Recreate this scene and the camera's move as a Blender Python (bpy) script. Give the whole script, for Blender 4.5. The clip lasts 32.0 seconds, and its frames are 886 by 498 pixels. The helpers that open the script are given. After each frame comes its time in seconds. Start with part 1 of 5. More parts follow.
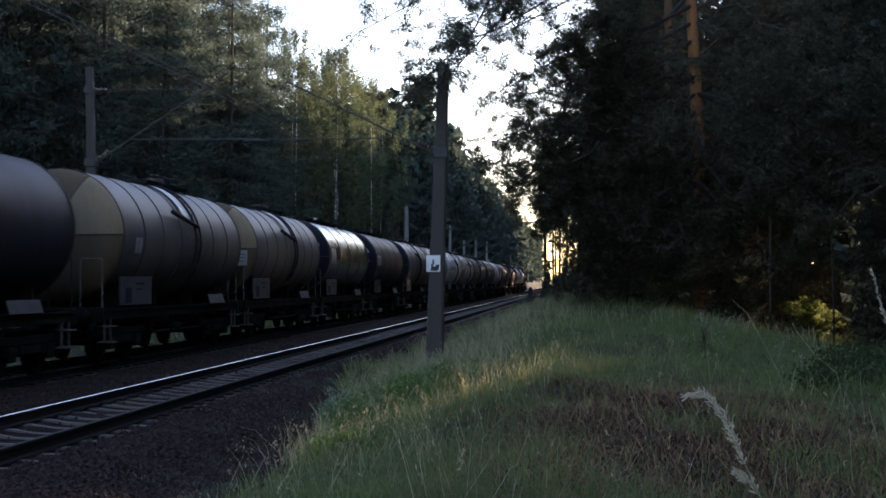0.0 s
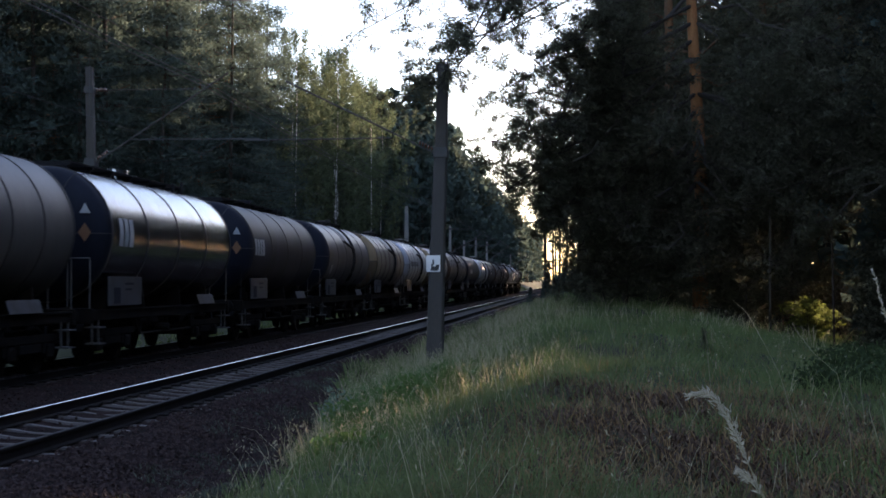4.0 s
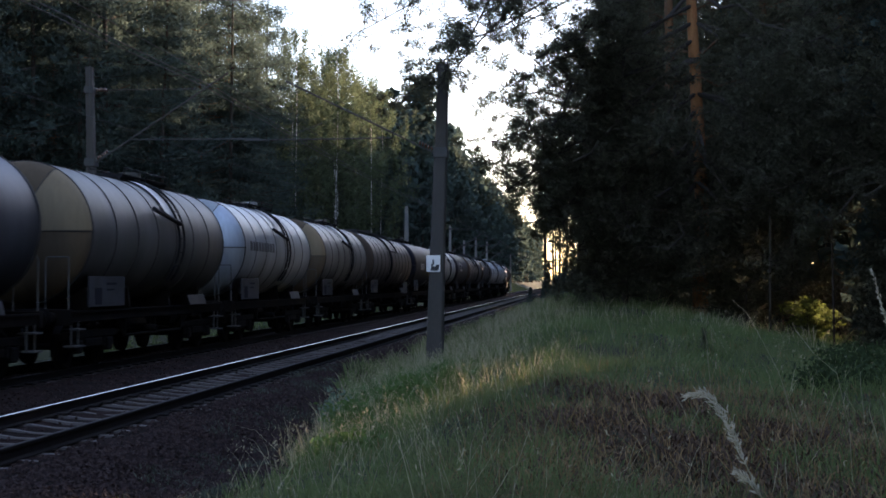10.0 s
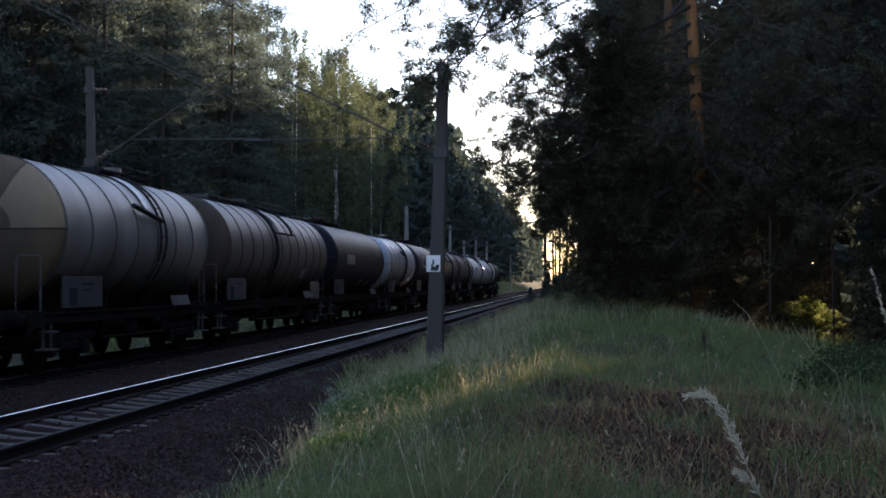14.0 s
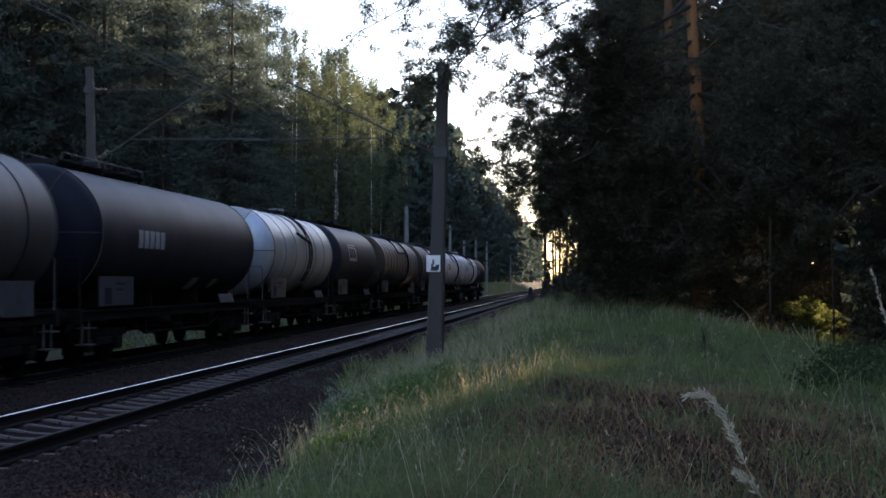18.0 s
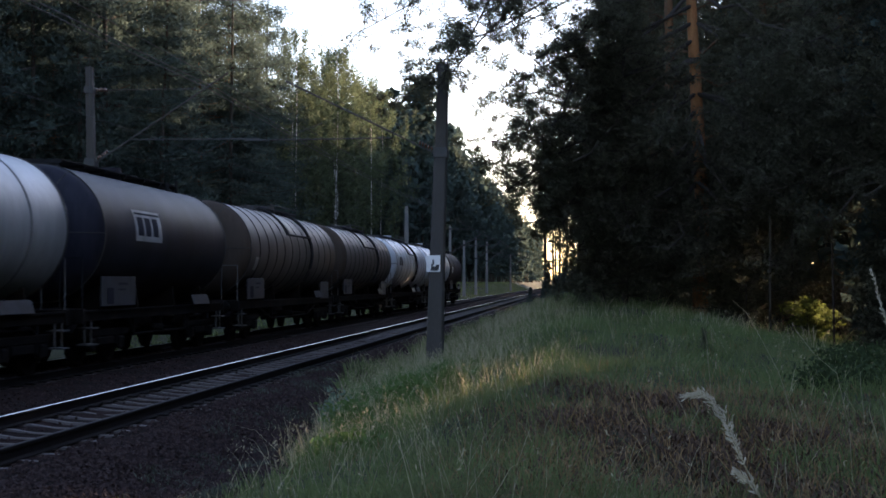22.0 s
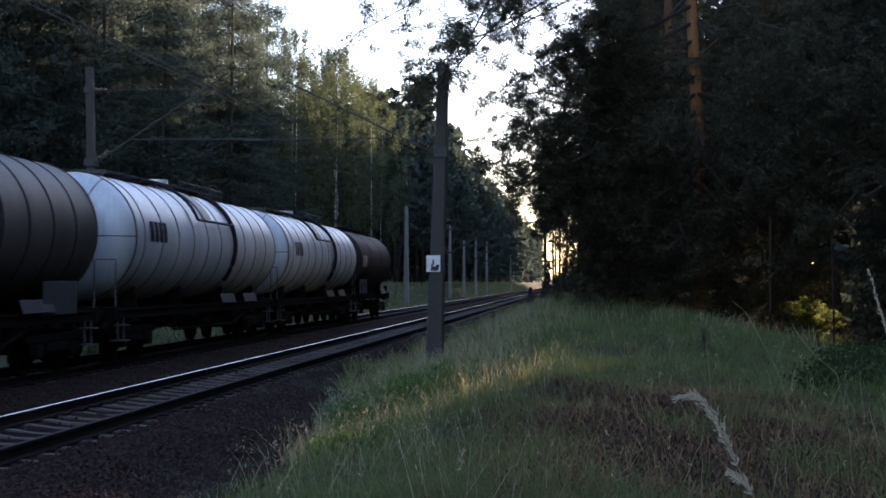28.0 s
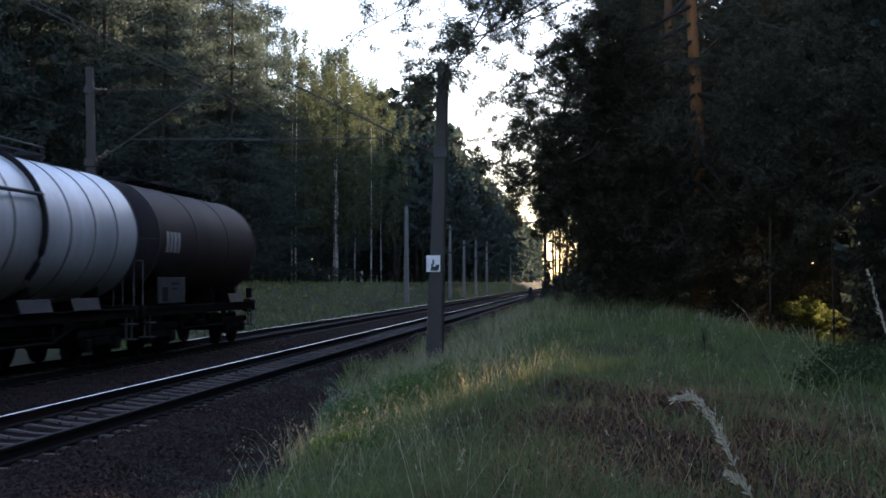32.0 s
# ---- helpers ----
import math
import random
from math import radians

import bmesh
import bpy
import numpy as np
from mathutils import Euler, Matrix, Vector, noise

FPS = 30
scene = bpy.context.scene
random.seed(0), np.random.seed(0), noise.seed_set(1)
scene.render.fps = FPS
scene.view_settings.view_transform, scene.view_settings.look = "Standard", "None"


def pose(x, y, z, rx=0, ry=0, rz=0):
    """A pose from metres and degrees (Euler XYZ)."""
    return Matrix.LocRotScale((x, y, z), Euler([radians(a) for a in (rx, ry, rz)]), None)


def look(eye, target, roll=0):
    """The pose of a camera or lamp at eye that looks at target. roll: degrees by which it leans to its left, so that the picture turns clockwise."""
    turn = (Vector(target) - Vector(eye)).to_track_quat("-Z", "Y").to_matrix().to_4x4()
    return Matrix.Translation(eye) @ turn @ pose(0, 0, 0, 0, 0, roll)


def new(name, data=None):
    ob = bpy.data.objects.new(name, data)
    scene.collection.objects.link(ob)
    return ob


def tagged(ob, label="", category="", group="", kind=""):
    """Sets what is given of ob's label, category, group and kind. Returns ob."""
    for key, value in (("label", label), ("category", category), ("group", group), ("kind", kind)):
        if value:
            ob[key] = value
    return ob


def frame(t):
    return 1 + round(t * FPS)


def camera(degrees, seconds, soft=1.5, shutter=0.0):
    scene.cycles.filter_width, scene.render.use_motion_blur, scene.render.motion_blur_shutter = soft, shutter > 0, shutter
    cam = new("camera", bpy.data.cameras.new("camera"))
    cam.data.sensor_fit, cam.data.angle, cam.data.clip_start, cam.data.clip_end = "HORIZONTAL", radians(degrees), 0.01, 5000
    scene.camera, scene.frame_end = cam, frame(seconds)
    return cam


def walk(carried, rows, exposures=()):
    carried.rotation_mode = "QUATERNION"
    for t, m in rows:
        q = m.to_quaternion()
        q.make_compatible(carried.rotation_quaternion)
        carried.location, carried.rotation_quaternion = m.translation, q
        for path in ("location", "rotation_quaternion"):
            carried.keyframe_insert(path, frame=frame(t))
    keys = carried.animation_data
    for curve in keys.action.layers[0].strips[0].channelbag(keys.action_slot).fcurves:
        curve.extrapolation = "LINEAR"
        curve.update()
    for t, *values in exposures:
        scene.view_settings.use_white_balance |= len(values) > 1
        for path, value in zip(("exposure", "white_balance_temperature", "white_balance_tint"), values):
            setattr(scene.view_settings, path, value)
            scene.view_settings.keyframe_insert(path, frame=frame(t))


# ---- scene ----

# ======== camera: it stands still on the bank beside the line ========
LENS = 2 * math.degrees(math.atan(784 / 2400))
cam = camera(LENS, 32.0, soft=1.65, shutter=0.5)
EYE = 1.774
cam_pose = pose(0, 0, EYE, 90 + 1.41, 0, 5.734)
walk(cam, [(0, cam_pose), (32, cam_pose)], [(0, 2.2, 7150, 28), (32, 2.2, 7150, 28)])

# ======== world, sun and exposure ========
SUN_EL, SUN_AZ = radians(10.5), radians(34)      # azimuth from +y towards +x
world = bpy.data.worlds.new("world")
scene.world = world
world.use_nodes = True
wn = world.node_tree
wn.nodes.clear()
sky = wn.nodes.new("ShaderNodeTexSky")
sky.sky_type = "NISHITA"
sky.sun_disc = False
sky.sun_elevation, sky.sun_rotation = SUN_EL, SUN_AZ
sky.air_density, sky.dust_density, sky.ozone_density = 1.0, 0.6, 2.2
wbg = wn.nodes.new("ShaderNodeBackground")
wbg.inputs["Strength"].default_value = 0.15
wout = wn.nodes.new("ShaderNodeOutputWorld")
wn.links.new(sky.outputs[0], wbg.inputs["Color"])
wn.links.new(wbg.outputs[0], wout.inputs["Surface"])
sun_data = bpy.data.lights.new("sun", "SUN")
sun_data.energy, sun_data.angle, sun_data.color = 4.6, radians(0.5), (1.0, 0.80, 0.56)
SUN_DIR = Vector((math.sin(SUN_AZ) * math.cos(SUN_EL), math.cos(SUN_AZ) * math.cos(SUN_EL), math.sin(SUN_EL)))
sun = new("sun", sun_data)
sun.matrix_world = look(SUN_DIR * 100, (0, 0, 0))


# ======== materials ========
def mat(name, col, rough=0.7, metal=0.0, var=0.3, scale=3.0, fine=35.0, bump=0.2, bdist=0.01, island=0.0, objrand=0.0,
        transl=0.0, stain=None, stain_amt=0.0, stretch=(1, 1, 1), rough_var=0.1, spec=0.5):
    """A painted or natural surface: two scales of variation, relief and, if asked, stains of a second colour."""
    m = bpy.data.materials.new(name)
    m.use_nodes = True
    nt = m.node_tree
    nt.nodes.clear()
    N, L = nt.nodes.new, nt.links.new
    out, bs, tc = N("ShaderNodeOutputMaterial"), N("ShaderNodeBsdfPrincipled"), N("ShaderNodeTexCoord")
    mp = N("ShaderNodeMapping")
    mp.inputs["Scale"].default_value = stretch
    L(tc.outputs["Object"], mp.inputs["Vector"])
    n1, n2 = N("ShaderNodeTexNoise"), N("ShaderNodeTexNoise")
    n1.inputs["Scale"].default_value, n1.inputs["Detail"].default_value = scale, 4
    n2.inputs["Scale"].default_value, n2.inputs["Detail"].default_value = fine, 3
    L(mp.outputs[0], n1.inputs["Vector"])
    L(mp.outputs[0], n2.inputs["Vector"])
    add = N("ShaderNodeMath")
    add.operation = "ADD"
    L(n1.outputs["Fac"], add.inputs[0])
    L(n2.outputs["Fac"], add.inputs[1])
    total = add.outputs[0]
    base = 1.0
    if island or objrand:
        if island:
            g = N("ShaderNodeNewGeometry")
            rnd = g.outputs["Random Per Island"]
        else:
            g = N("ShaderNodeObjectInfo")
            rnd = g.outputs["Random"]
        ma = N("ShaderNodeMath")
        ma.operation = "MULTIPLY_ADD"
        L(rnd, ma.inputs[0])
        ma.inputs[1].default_value = (island or objrand) * 2
        L(total, ma.inputs[2])
        total = ma.outputs[0]
        base = 1.0 + (island or objrand)
    mr = N("ShaderNodeMapRange")
    mr.inputs["From Min"].default_value, mr.inputs["From Max"].default_value = base - 0.5 - (island or objrand) * 0.8, base + 0.5 + (island or objrand) * 0.8
    mr.inputs["To Min"].default_value, mr.inputs["To Max"].default_value = 1 - var, 1 + var
    L(total, mr.inputs["Value"])
    hsv = N("ShaderNodeHueSaturation")
    hsv.inputs["Color"].default_value = (*col, 1)
    L(mr.outputs[0], hsv.inputs["Value"])
    colour = hsv.outputs[0]
    if stain:
        n3 = N("ShaderNodeTexNoise")
        n3.inputs["Scale"].default_value, n3.inputs["Detail"].default_value = scale * 0.6, 6
        mp3 = N("ShaderNodeMapping")
        mp3.inputs["Scale"].default_value = stretch
        mp3.inputs["Location"].default_value = (3.1, 7.7, 1.3)
        L(tc.outputs["Object"], mp3.inputs["Vector"])
        L(mp3.outputs[0], n3.inputs["Vector"])
        cr = N("ShaderNodeMapRange")
        cr.inputs["From Min"].default_value, cr.inputs["From Max"].default_value = 0.44, 0.60
        cr.inputs["To Max"].default_value = stain_amt
        L(n3.outputs["Fac"], cr.inputs["Value"])
        mx = N("ShaderNodeMix")
        mx.data_type = "RGBA"
        L(cr.outputs[0], mx.inputs["Factor"])
        L(colour, mx.inputs["A"])
        mx.inputs["B"].default_value = (*stain, 1)
        colour = mx.outputs["Result"]
    L(colour, bs.inputs["Base Color"])
    rr = N("ShaderNodeMapRange")
    rr.inputs["To Min"].default_value, rr.inputs["To Max"].default_value = max(0.02, rough - rough_var), min(1, rough + rough_var)
    L(n1.outputs["Fac"], rr.inputs["Value"])
    L(rr.outputs[0], bs.inputs["Roughness"])
    bs.inputs["Metallic"].default_value = metal
    bs.inputs["Specular IOR Level"].default_value = spec
    if bump:
        bp = N("ShaderNodeBump")
        bp.inputs["Strength"].default_value, bp.inputs["Distance"].default_value = bump, bdist
        L(n2.outputs["Fac"], bp.inputs["Height"])
        L(bp.outputs[0], bs.inputs["Normal"])
    surf = bs.outputs[0]
    if transl:
        tr, ms = N("ShaderNodeBsdfTranslucent"), N("ShaderNodeMixShader")
        L(colour, tr.inputs["Color"])
        ms.inputs[0].default_value = transl
        L(bs.outputs[0], ms.inputs[1])
        L(tr.outputs[0], ms.inputs[2])
        surf = ms.outputs[0]
    L(surf, out.inputs["Surface"])
    return m


M_GROUND = mat("soil_and_turf", (0.045, 0.055, 0.024), 0.95, var=0.5, scale=0.6, fine=9, bump=0.5, bdist=0.05, stain=(0.045, 0.037, 0.026), stain_amt=0.7, spec=0.2)
M_BALLAST = mat("ballast_stone", (0.028, 0.0165, 0.0155), 1.0, var=0.6, scale=1.5, fine=28, bump=0.9, bdist=0.04, stain=(0.015, 0.013, 0.012), stain_amt=0.6, spec=0.03)
M_STONE = mat("loose_stone", (0.048, 0.030, 0.0275), 0.9, var=0.75, scale=2, fine=30, bump=0.4, island=0.5, spec=0.12)
M_SLEEPER = mat("concrete_sleeper", (0.125, 0.106, 0.103), 0.85, var=0.25, scale=3, fine=40, bump=0.3, objrand=0.25, stain=(0.12, 0.10, 0.085), stain_amt=0.7, spec=0.3)
M_RAIL = mat("rusty_rail", (0.020, 0.017, 0.017), 0.95, var=0.4, scale=4, fine=60, bump=0.3, spec=0.06)
M_RAILTOP = mat("polished_rail_head", (0.60, 0.60, 0.61), 0.36, metal=1.0, var=0.08, scale=2, fine=30, bump=0.02, rough_var=0.06)
M_RAILDULL = mat("dull_rail_head", (0.055, 0.052, 0.052), 0.85, metal=0.0, var=0.2, scale=2, fine=30, bump=0.05, spec=0.1)
M_CONCRETE = mat("mast_concrete", (0.080, 0.072, 0.066), 0.85, var=0.25, spec=0.2, scale=2, fine=30, bump=0.3, stain=(0.075, 0.07, 0.067), stain_amt=0.6, stretch=(2, 2, 0.4))
# the mast concrete again, lightened in colour for masts beyond 60 m
M_FARCON = mat("far_mast_concrete", (0.25, 0.24, 0.225), 0.85, var=0.2, scale=2, fine=30, bump=0.2, stain=(0.20, 0.19, 0.18), stain_amt=0.5, stretch=(2, 2, 0.4))
M_GALV = mat("galvanised_steel", (0.085, 0.085, 0.085), 0.7, metal=0.2, spec=0.15, var=0.2, scale=6, fine=40, bump=0.1)
M_COPPER = mat("catenary_wire", (0.11, 0.112, 0.11), 0.9, var=0.15, bump=0, spec=0.1)
M_CERAMIC = mat("brown_insulator", (0.12, 0.06, 0.04), 0.25, var=0.1, bump=0)
M_SIGN = mat("white_sign_enamel", (0.75, 0.76, 0.78), 0.35, var=0.08, scale=5, fine=30, bump=0.02)
M_SIGNDARK = mat("black_sign_paint", (0.03, 0.035, 0.045), 0.5, var=0.1, bump=0)
M_PINEBARK = mat("pine_bark", (0.13, 0.075, 0.045), 0.95, var=0.5, scale=2, fine=14, bump=0.8, bdist=0.03, stretch=(2, 2, 0.5), stain=(0.30, 0.13, 0.055), stain_amt=0.5, spec=0.2)
M_REDBARK = mat("red_pine_bark", (0.34, 0.15, 0.065), 0.9, var=0.4, scale=2, fine=12, bump=0.6, bdist=0.02, stretch=(2, 2, 0.5), spec=0.2)
M_DARKBARK = mat("dark_bark", (0.055, 0.045, 0.036), 0.95, var=0.5, scale=3, fine=18, bump=0.8, bdist=0.03, stretch=(2, 2, 0.5), spec=0.2)
M_BIRCHBARK = mat("birch_bark", (0.62, 0.60, 0.56), 0.7, var=0.2, scale=2, fine=14, bump=0.3, stain=(0.05, 0.045, 0.04), stain_amt=0.9, stretch=(1.5, 1.5, 3))
M_NEEDLE = mat("pine_needles", (0.080, 0.118, 0.102), 0.95, var=0.28, scale=0.35, fine=3, bump=0, island=0.25, transl=0.38, spec=0.05)
# needles lightened and browned for sun filtering into the right-hand wood
M_NEEDLELIT = mat("lit_brown_pine_needles", (0.138, 0.138, 0.090), 0.95, var=0.45, scale=0.35, fine=3, bump=0, island=0.4, transl=0.48, spec=0.05)
M_LEAF = mat("broad_leaves", (0.065, 0.095, 0.030), 0.85, var=0.45, scale=0.35, fine=3, bump=0, island=0.4, transl=0.42, spec=0.1)
M_BIRCHLEAF = mat("birch_leaves", (0.112, 0.150, 0.085), 0.8, var=0.45, scale=0.35, fine=3, bump=0, island=0.5, transl=0.45, spec=0.1)
# leaf colour raised so that the bush looks sunlit
M_SUNLEAF = mat("sun_painted_leaves", (0.20, 0.25, 0.07), 0.7, var=0.4, scale=0.6, fine=5, bump=0, island=0.5, transl=0.55, spec=0.15)
M_GRASS = mat("green_grass_blades", (0.172, 0.228, 0.085), 0.9, var=0.5, scale=1.1, fine=5, bump=0, island=0.3, transl=0.4, spec=0.1, stain=(0.20, 0.18, 0.095), stain_amt=0.35)
M_LUSH = mat("lush_grass_blades", (0.130, 0.215, 0.075), 0.9, var=0.45, scale=1.5, fine=7, bump=0, island=0.4, transl=0.4, spec=0.1)
M_STRAW = mat("dry_straw", (0.50, 0.43, 0.27), 0.8, var=0.35, scale=0.5, fine=3, bump=0, island=0.5, transl=0.3, spec=0.2)
M_DEAD = mat("brown_dead_grass", (0.33, 0.20, 0.095), 0.85, var=0.5, scale=0.5, fine=3, bump=0, island=0.5, transl=0.2, spec=0.2)
M_LITTER = mat("dark_plant_litter", (0.130, 0.080, 0.055), 0.95, var=0.5, scale=1.5, fine=6, bump=0, island=0.5, transl=0.1, spec=0.1)
M_PLUME = mat("pale_grass_plume", (0.68, 0.60, 0.46), 0.8, var=0.2, scale=8, fine=60, bump=0, island=0.4, transl=0.4, spec=0.2)
M_WEED = mat("weed_leaves", (0.125, 0.20, 0.065), 0.85, var=0.4, scale=2, fine=12, bump=0, island=0.5, transl=0.35, spec=0.1)
M_PALEWEED = mat("pale_weed_leaves", (0.20, 0.27, 0.19), 0.85, var=0.35, scale=2, fine=12, bump=0, island=0.5, transl=0.3, spec=0.1)
M_BRAMBLE = mat("bramble_leaves", (0.050, 0.075, 0.030), 0.8, var=0.4, scale=2, fine=12, bump=0, island=0.5, transl=0.25, spec=0.15)
M_BALLASTWEED = mat("dusty_weeds", (0.085, 0.095, 0.070), 0.9, var=0.5, scale=2, fine=12, bump=0, island=0.5, transl=0.2, spec=0.1)
M_FRAME = mat("grimy_underframe", (0.012, 0.011, 0.011), 0.9, var=0.5, scale=3, fine=25, bump=0.3, stain=(0.022, 0.016, 0.013), stain_amt=0.6, spec=0.03)
M_WHEEL = mat("wheel_steel", (0.014, 0.012, 0.012), 0.9, metal=0.0, var=0.3, scale=4, fine=30, bump=0.1, spec=0.06)
M_BLACK = mat("black_ladder_steel", (0.02, 0.02, 0.022), 0.75, var=0.3, bump=0.1, spec=0.08)
M_RING = mat("grimy_ring_steel", (0.06, 0.055, 0.052), 0.7, var=0.3, scale=3, fine=25, bump=0.1, spec=0.2)
M_RINGPALE = mat("grimy_pale_ring_steel", (0.15, 0.15, 0.152), 0.7, var=0.3, scale=3, fine=25, bump=0.1, spec=0.2)
M_BOARD = mat("grey_data_board", (0.058, 0.060, 0.068), 0.6, var=0.25, scale=3, fine=20, bump=0.05, objrand=0.2, stain=(0.045, 0.044, 0.044), stain_amt=0.7, spec=0.12)
M_WHITE = mat("white_marking", (0.40, 0.40, 0.40), 0.6, var=0.25, scale=3, fine=20, bump=0, stain=(0.25, 0.24, 0.22), stain_amt=0.6)
M_DARKMARK = mat("dark_marking", (0.018, 0.02, 0.03), 0.8, var=0.2, bump=0, spec=0.1)
M_HANDRAIL = mat("pale_handrail_paint", (0.13, 0.125, 0.12), 0.7, var=0.25, scale=6, fine=30, bump=0.05, stain=(0.10, 0.09, 0.08), stain_amt=0.6)
M_ORANGE = mat("hazard_orange", (0.26, 0.11, 0.05), 0.6, var=0.2, bump=0)
M_PLACARD = mat("dull_white_placard", (0.42, 0.40, 0.36), 0.6, var=0.2, scale=5, fine=30, bump=0.02, spec=0.2)
M_GREYMARK = mat("faded_grey_marking", (0.13, 0.125, 0.122), 0.7, var=0.3, scale=6, fine=30, bump=0, spec=0.15)


def paint(name, col, rough, metal, dirt, amt, spec=0.3, var=0.20):
    return mat(name, col, rough, metal=metal, spec=spec, var=var, scale=1.1, fine=11, bump=0.05, bdist=0.01, stain=dirt, stain_amt=amt,
               stretch=(1.0, 1.0, 0.22), rough_var=0.06)


P_BEIGE = paint("beige_tank_paint", (0.235, 0.214, 0.198), 0.48, 0.14, (0.135, 0.118, 0.105), 0.7, 0.40)
P_BEIGEDARK = paint("soiled_beige_tank_paint", (0.140, 0.128, 0.120), 0.48, 0.14, (0.088, 0.078, 0.070), 0.75, 0.40)
P_DUSTY = paint("dusty_brown_grey_tank_paint", (0.098, 0.088, 0.085), 0.50, 0.10, (0.070, 0.061, 0.058), 0.65, 0.35)
P_BROWN = paint("brown_grey_tank_paint", (0.088, 0.078, 0.076), 0.52, 0.06, (0.046, 0.040, 0.038), 0.75, 0.35)
P_DARK = paint("dark_grey_tank_paint", (0.024, 0.023, 0.033), 0.52, 0.0, (0.013, 0.012, 0.016), 0.8, 0.13, 0.45)
# dark navy of the wagon ends, their shade put into the colour
P_NAVYSHADE = paint("navy_end_shade", (0.012, 0.014, 0.023), 0.5, 0.0, (0.016, 0.016, 0.02), 0.6, 0.12)
P_SHINY = paint("bare_shiny_tank_steel", (0.205, 0.212, 0.235), 0.22, 0.90, (0.10, 0.10, 0.11), 0.6, 0.3, 0.35)
P_SILVER = paint("silver_tank_paint", (0.70, 0.73, 0.76), 0.48, 0.40, (0.48, 0.49, 0.50), 0.40)
P_PALE = paint("pale_tank_paint", (0.42, 0.43, 0.435), 0.46, 0.40, (0.26, 0.252, 0.245), 0.55, 0.35)
P_GREY = paint("grey_tank_paint", (0.064, 0.068, 0.084), 0.46, 0.12, (0.034, 0.034, 0.041), 0.75, 0.40)
# these two paint the bright sky reflection on the dished ends
P_REFLBLUE = paint("bluish_sky_reflection", (0.50, 0.54, 0.60), 0.40, 0.55, (0.38, 0.41, 0.45), 0.4)
P_REFLCREAM = paint("cream_sky_reflection", (0.27, 0.19, 0.112), 0.6, 0.0, (0.16, 0.112, 0.072), 0.5)
P_ENDBEIGE = paint("warm_beige_end", (0.135, 0.093, 0.060), 0.65, 0.0, (0.082, 0.057, 0.040), 0.6, 0.12)
P_ENDBROWN = paint("dark_brown_end", (0.082, 0.058, 0.044), 0.7, 0.0, (0.05, 0.036, 0.03), 0.6, 0.1)
P_RED = paint("red_brown_tank_paint", (0.045, 0.034, 0.036), 0.65, 0.0, (0.030, 0.024, 0.025), 0.6, 0.1)


# ======== mesh helpers ========
def mesh_of(name, verts, faces, material, smooth=False):
    me = bpy.data.meshes.new(name)
    me.from_pydata([tuple(v) for v in verts], [], [tuple(f) for f in faces])
    me.materials.append(material)
    if smooth:
        me.shade_smooth()
    return me


def soft_normals(me, nrm):
    """Shading normals of a mass of leaves or blades, which scatters light as a whole."""
    nrm = nrm / (np.linalg.norm(nrm, axis=1)[:, None] + 1e-9)
    at = me.attributes.new("custom_normal", "FLOAT_VECTOR", "POINT")
    at.data.foreach_set("vector", np.ascontiguousarray(nrm, dtype=np.float32).ravel())


def quads_mesh(name, v, material, k=4, nrm=None):
    """A mesh of separate faces of k corners each, from an array (n, k, 3)."""
    n = len(v)
    me = bpy.data.meshes.new(name)
    me.vertices.add(n * k)
    me.vertices.foreach_set("co", np.ascontiguousarray(v, dtype=np.float32).ravel())
    me.loops.add(n * k)
    me.loops.foreach_set("vertex_index", np.arange(n * k, dtype=np.int32))
    me.polygons.add(n)
    me.polygons.foreach_set("loop_start", np.arange(0, n * k, k, dtype=np.int32))
    if nrm is not None:
        soft_normals(me, np.repeat(nrm, k, 0))
    me.update(calc_edges=True)
    me.materials.append(material)
    return me


def part(name, bm, material, parent, label="", smooth=False):
    me = bpy.data.meshes.new(name)
    bm.to_mesh(me)
    bm.free()
    me.materials.append(material)
    if smooth:
        me.shade_smooth()
    return part_of(name, me, parent, label)


def part_of(name, me, parent, label=""):
    ob = new(name, me)
    ob.parent = parent
    if label:
        ob["label"] = label
    return ob


def add_box(bm, x0, x1, y0, y1, z0, z1, bevel=0.0, m=None):
    r = bmesh.ops.create_cube(bm, size=1)
    vs = r["verts"]
    for v in vs:
        v.co = Vector((x0 + (v.co.x + 0.5) * (x1 - x0), y0 + (v.co.y + 0.5) * (y1 - y0), z0 + (v.co.z + 0.5) * (z1 - z0)))
    if m is not None:
        for v in vs:
            v.co = m @ v.co
    if bevel:
        es = list({e for v in vs for e in v.link_edges})
        bmesh.ops.bevel(bm, geom=es, offset=bevel, segments=1, affect="EDGES")


def box(x0, x1, y0, y1, z0, z1, bevel=0.0):
    bm = bmesh.new()
    add_box(bm, x0, x1, y0, y1, z0, z1, bevel)
    return bm


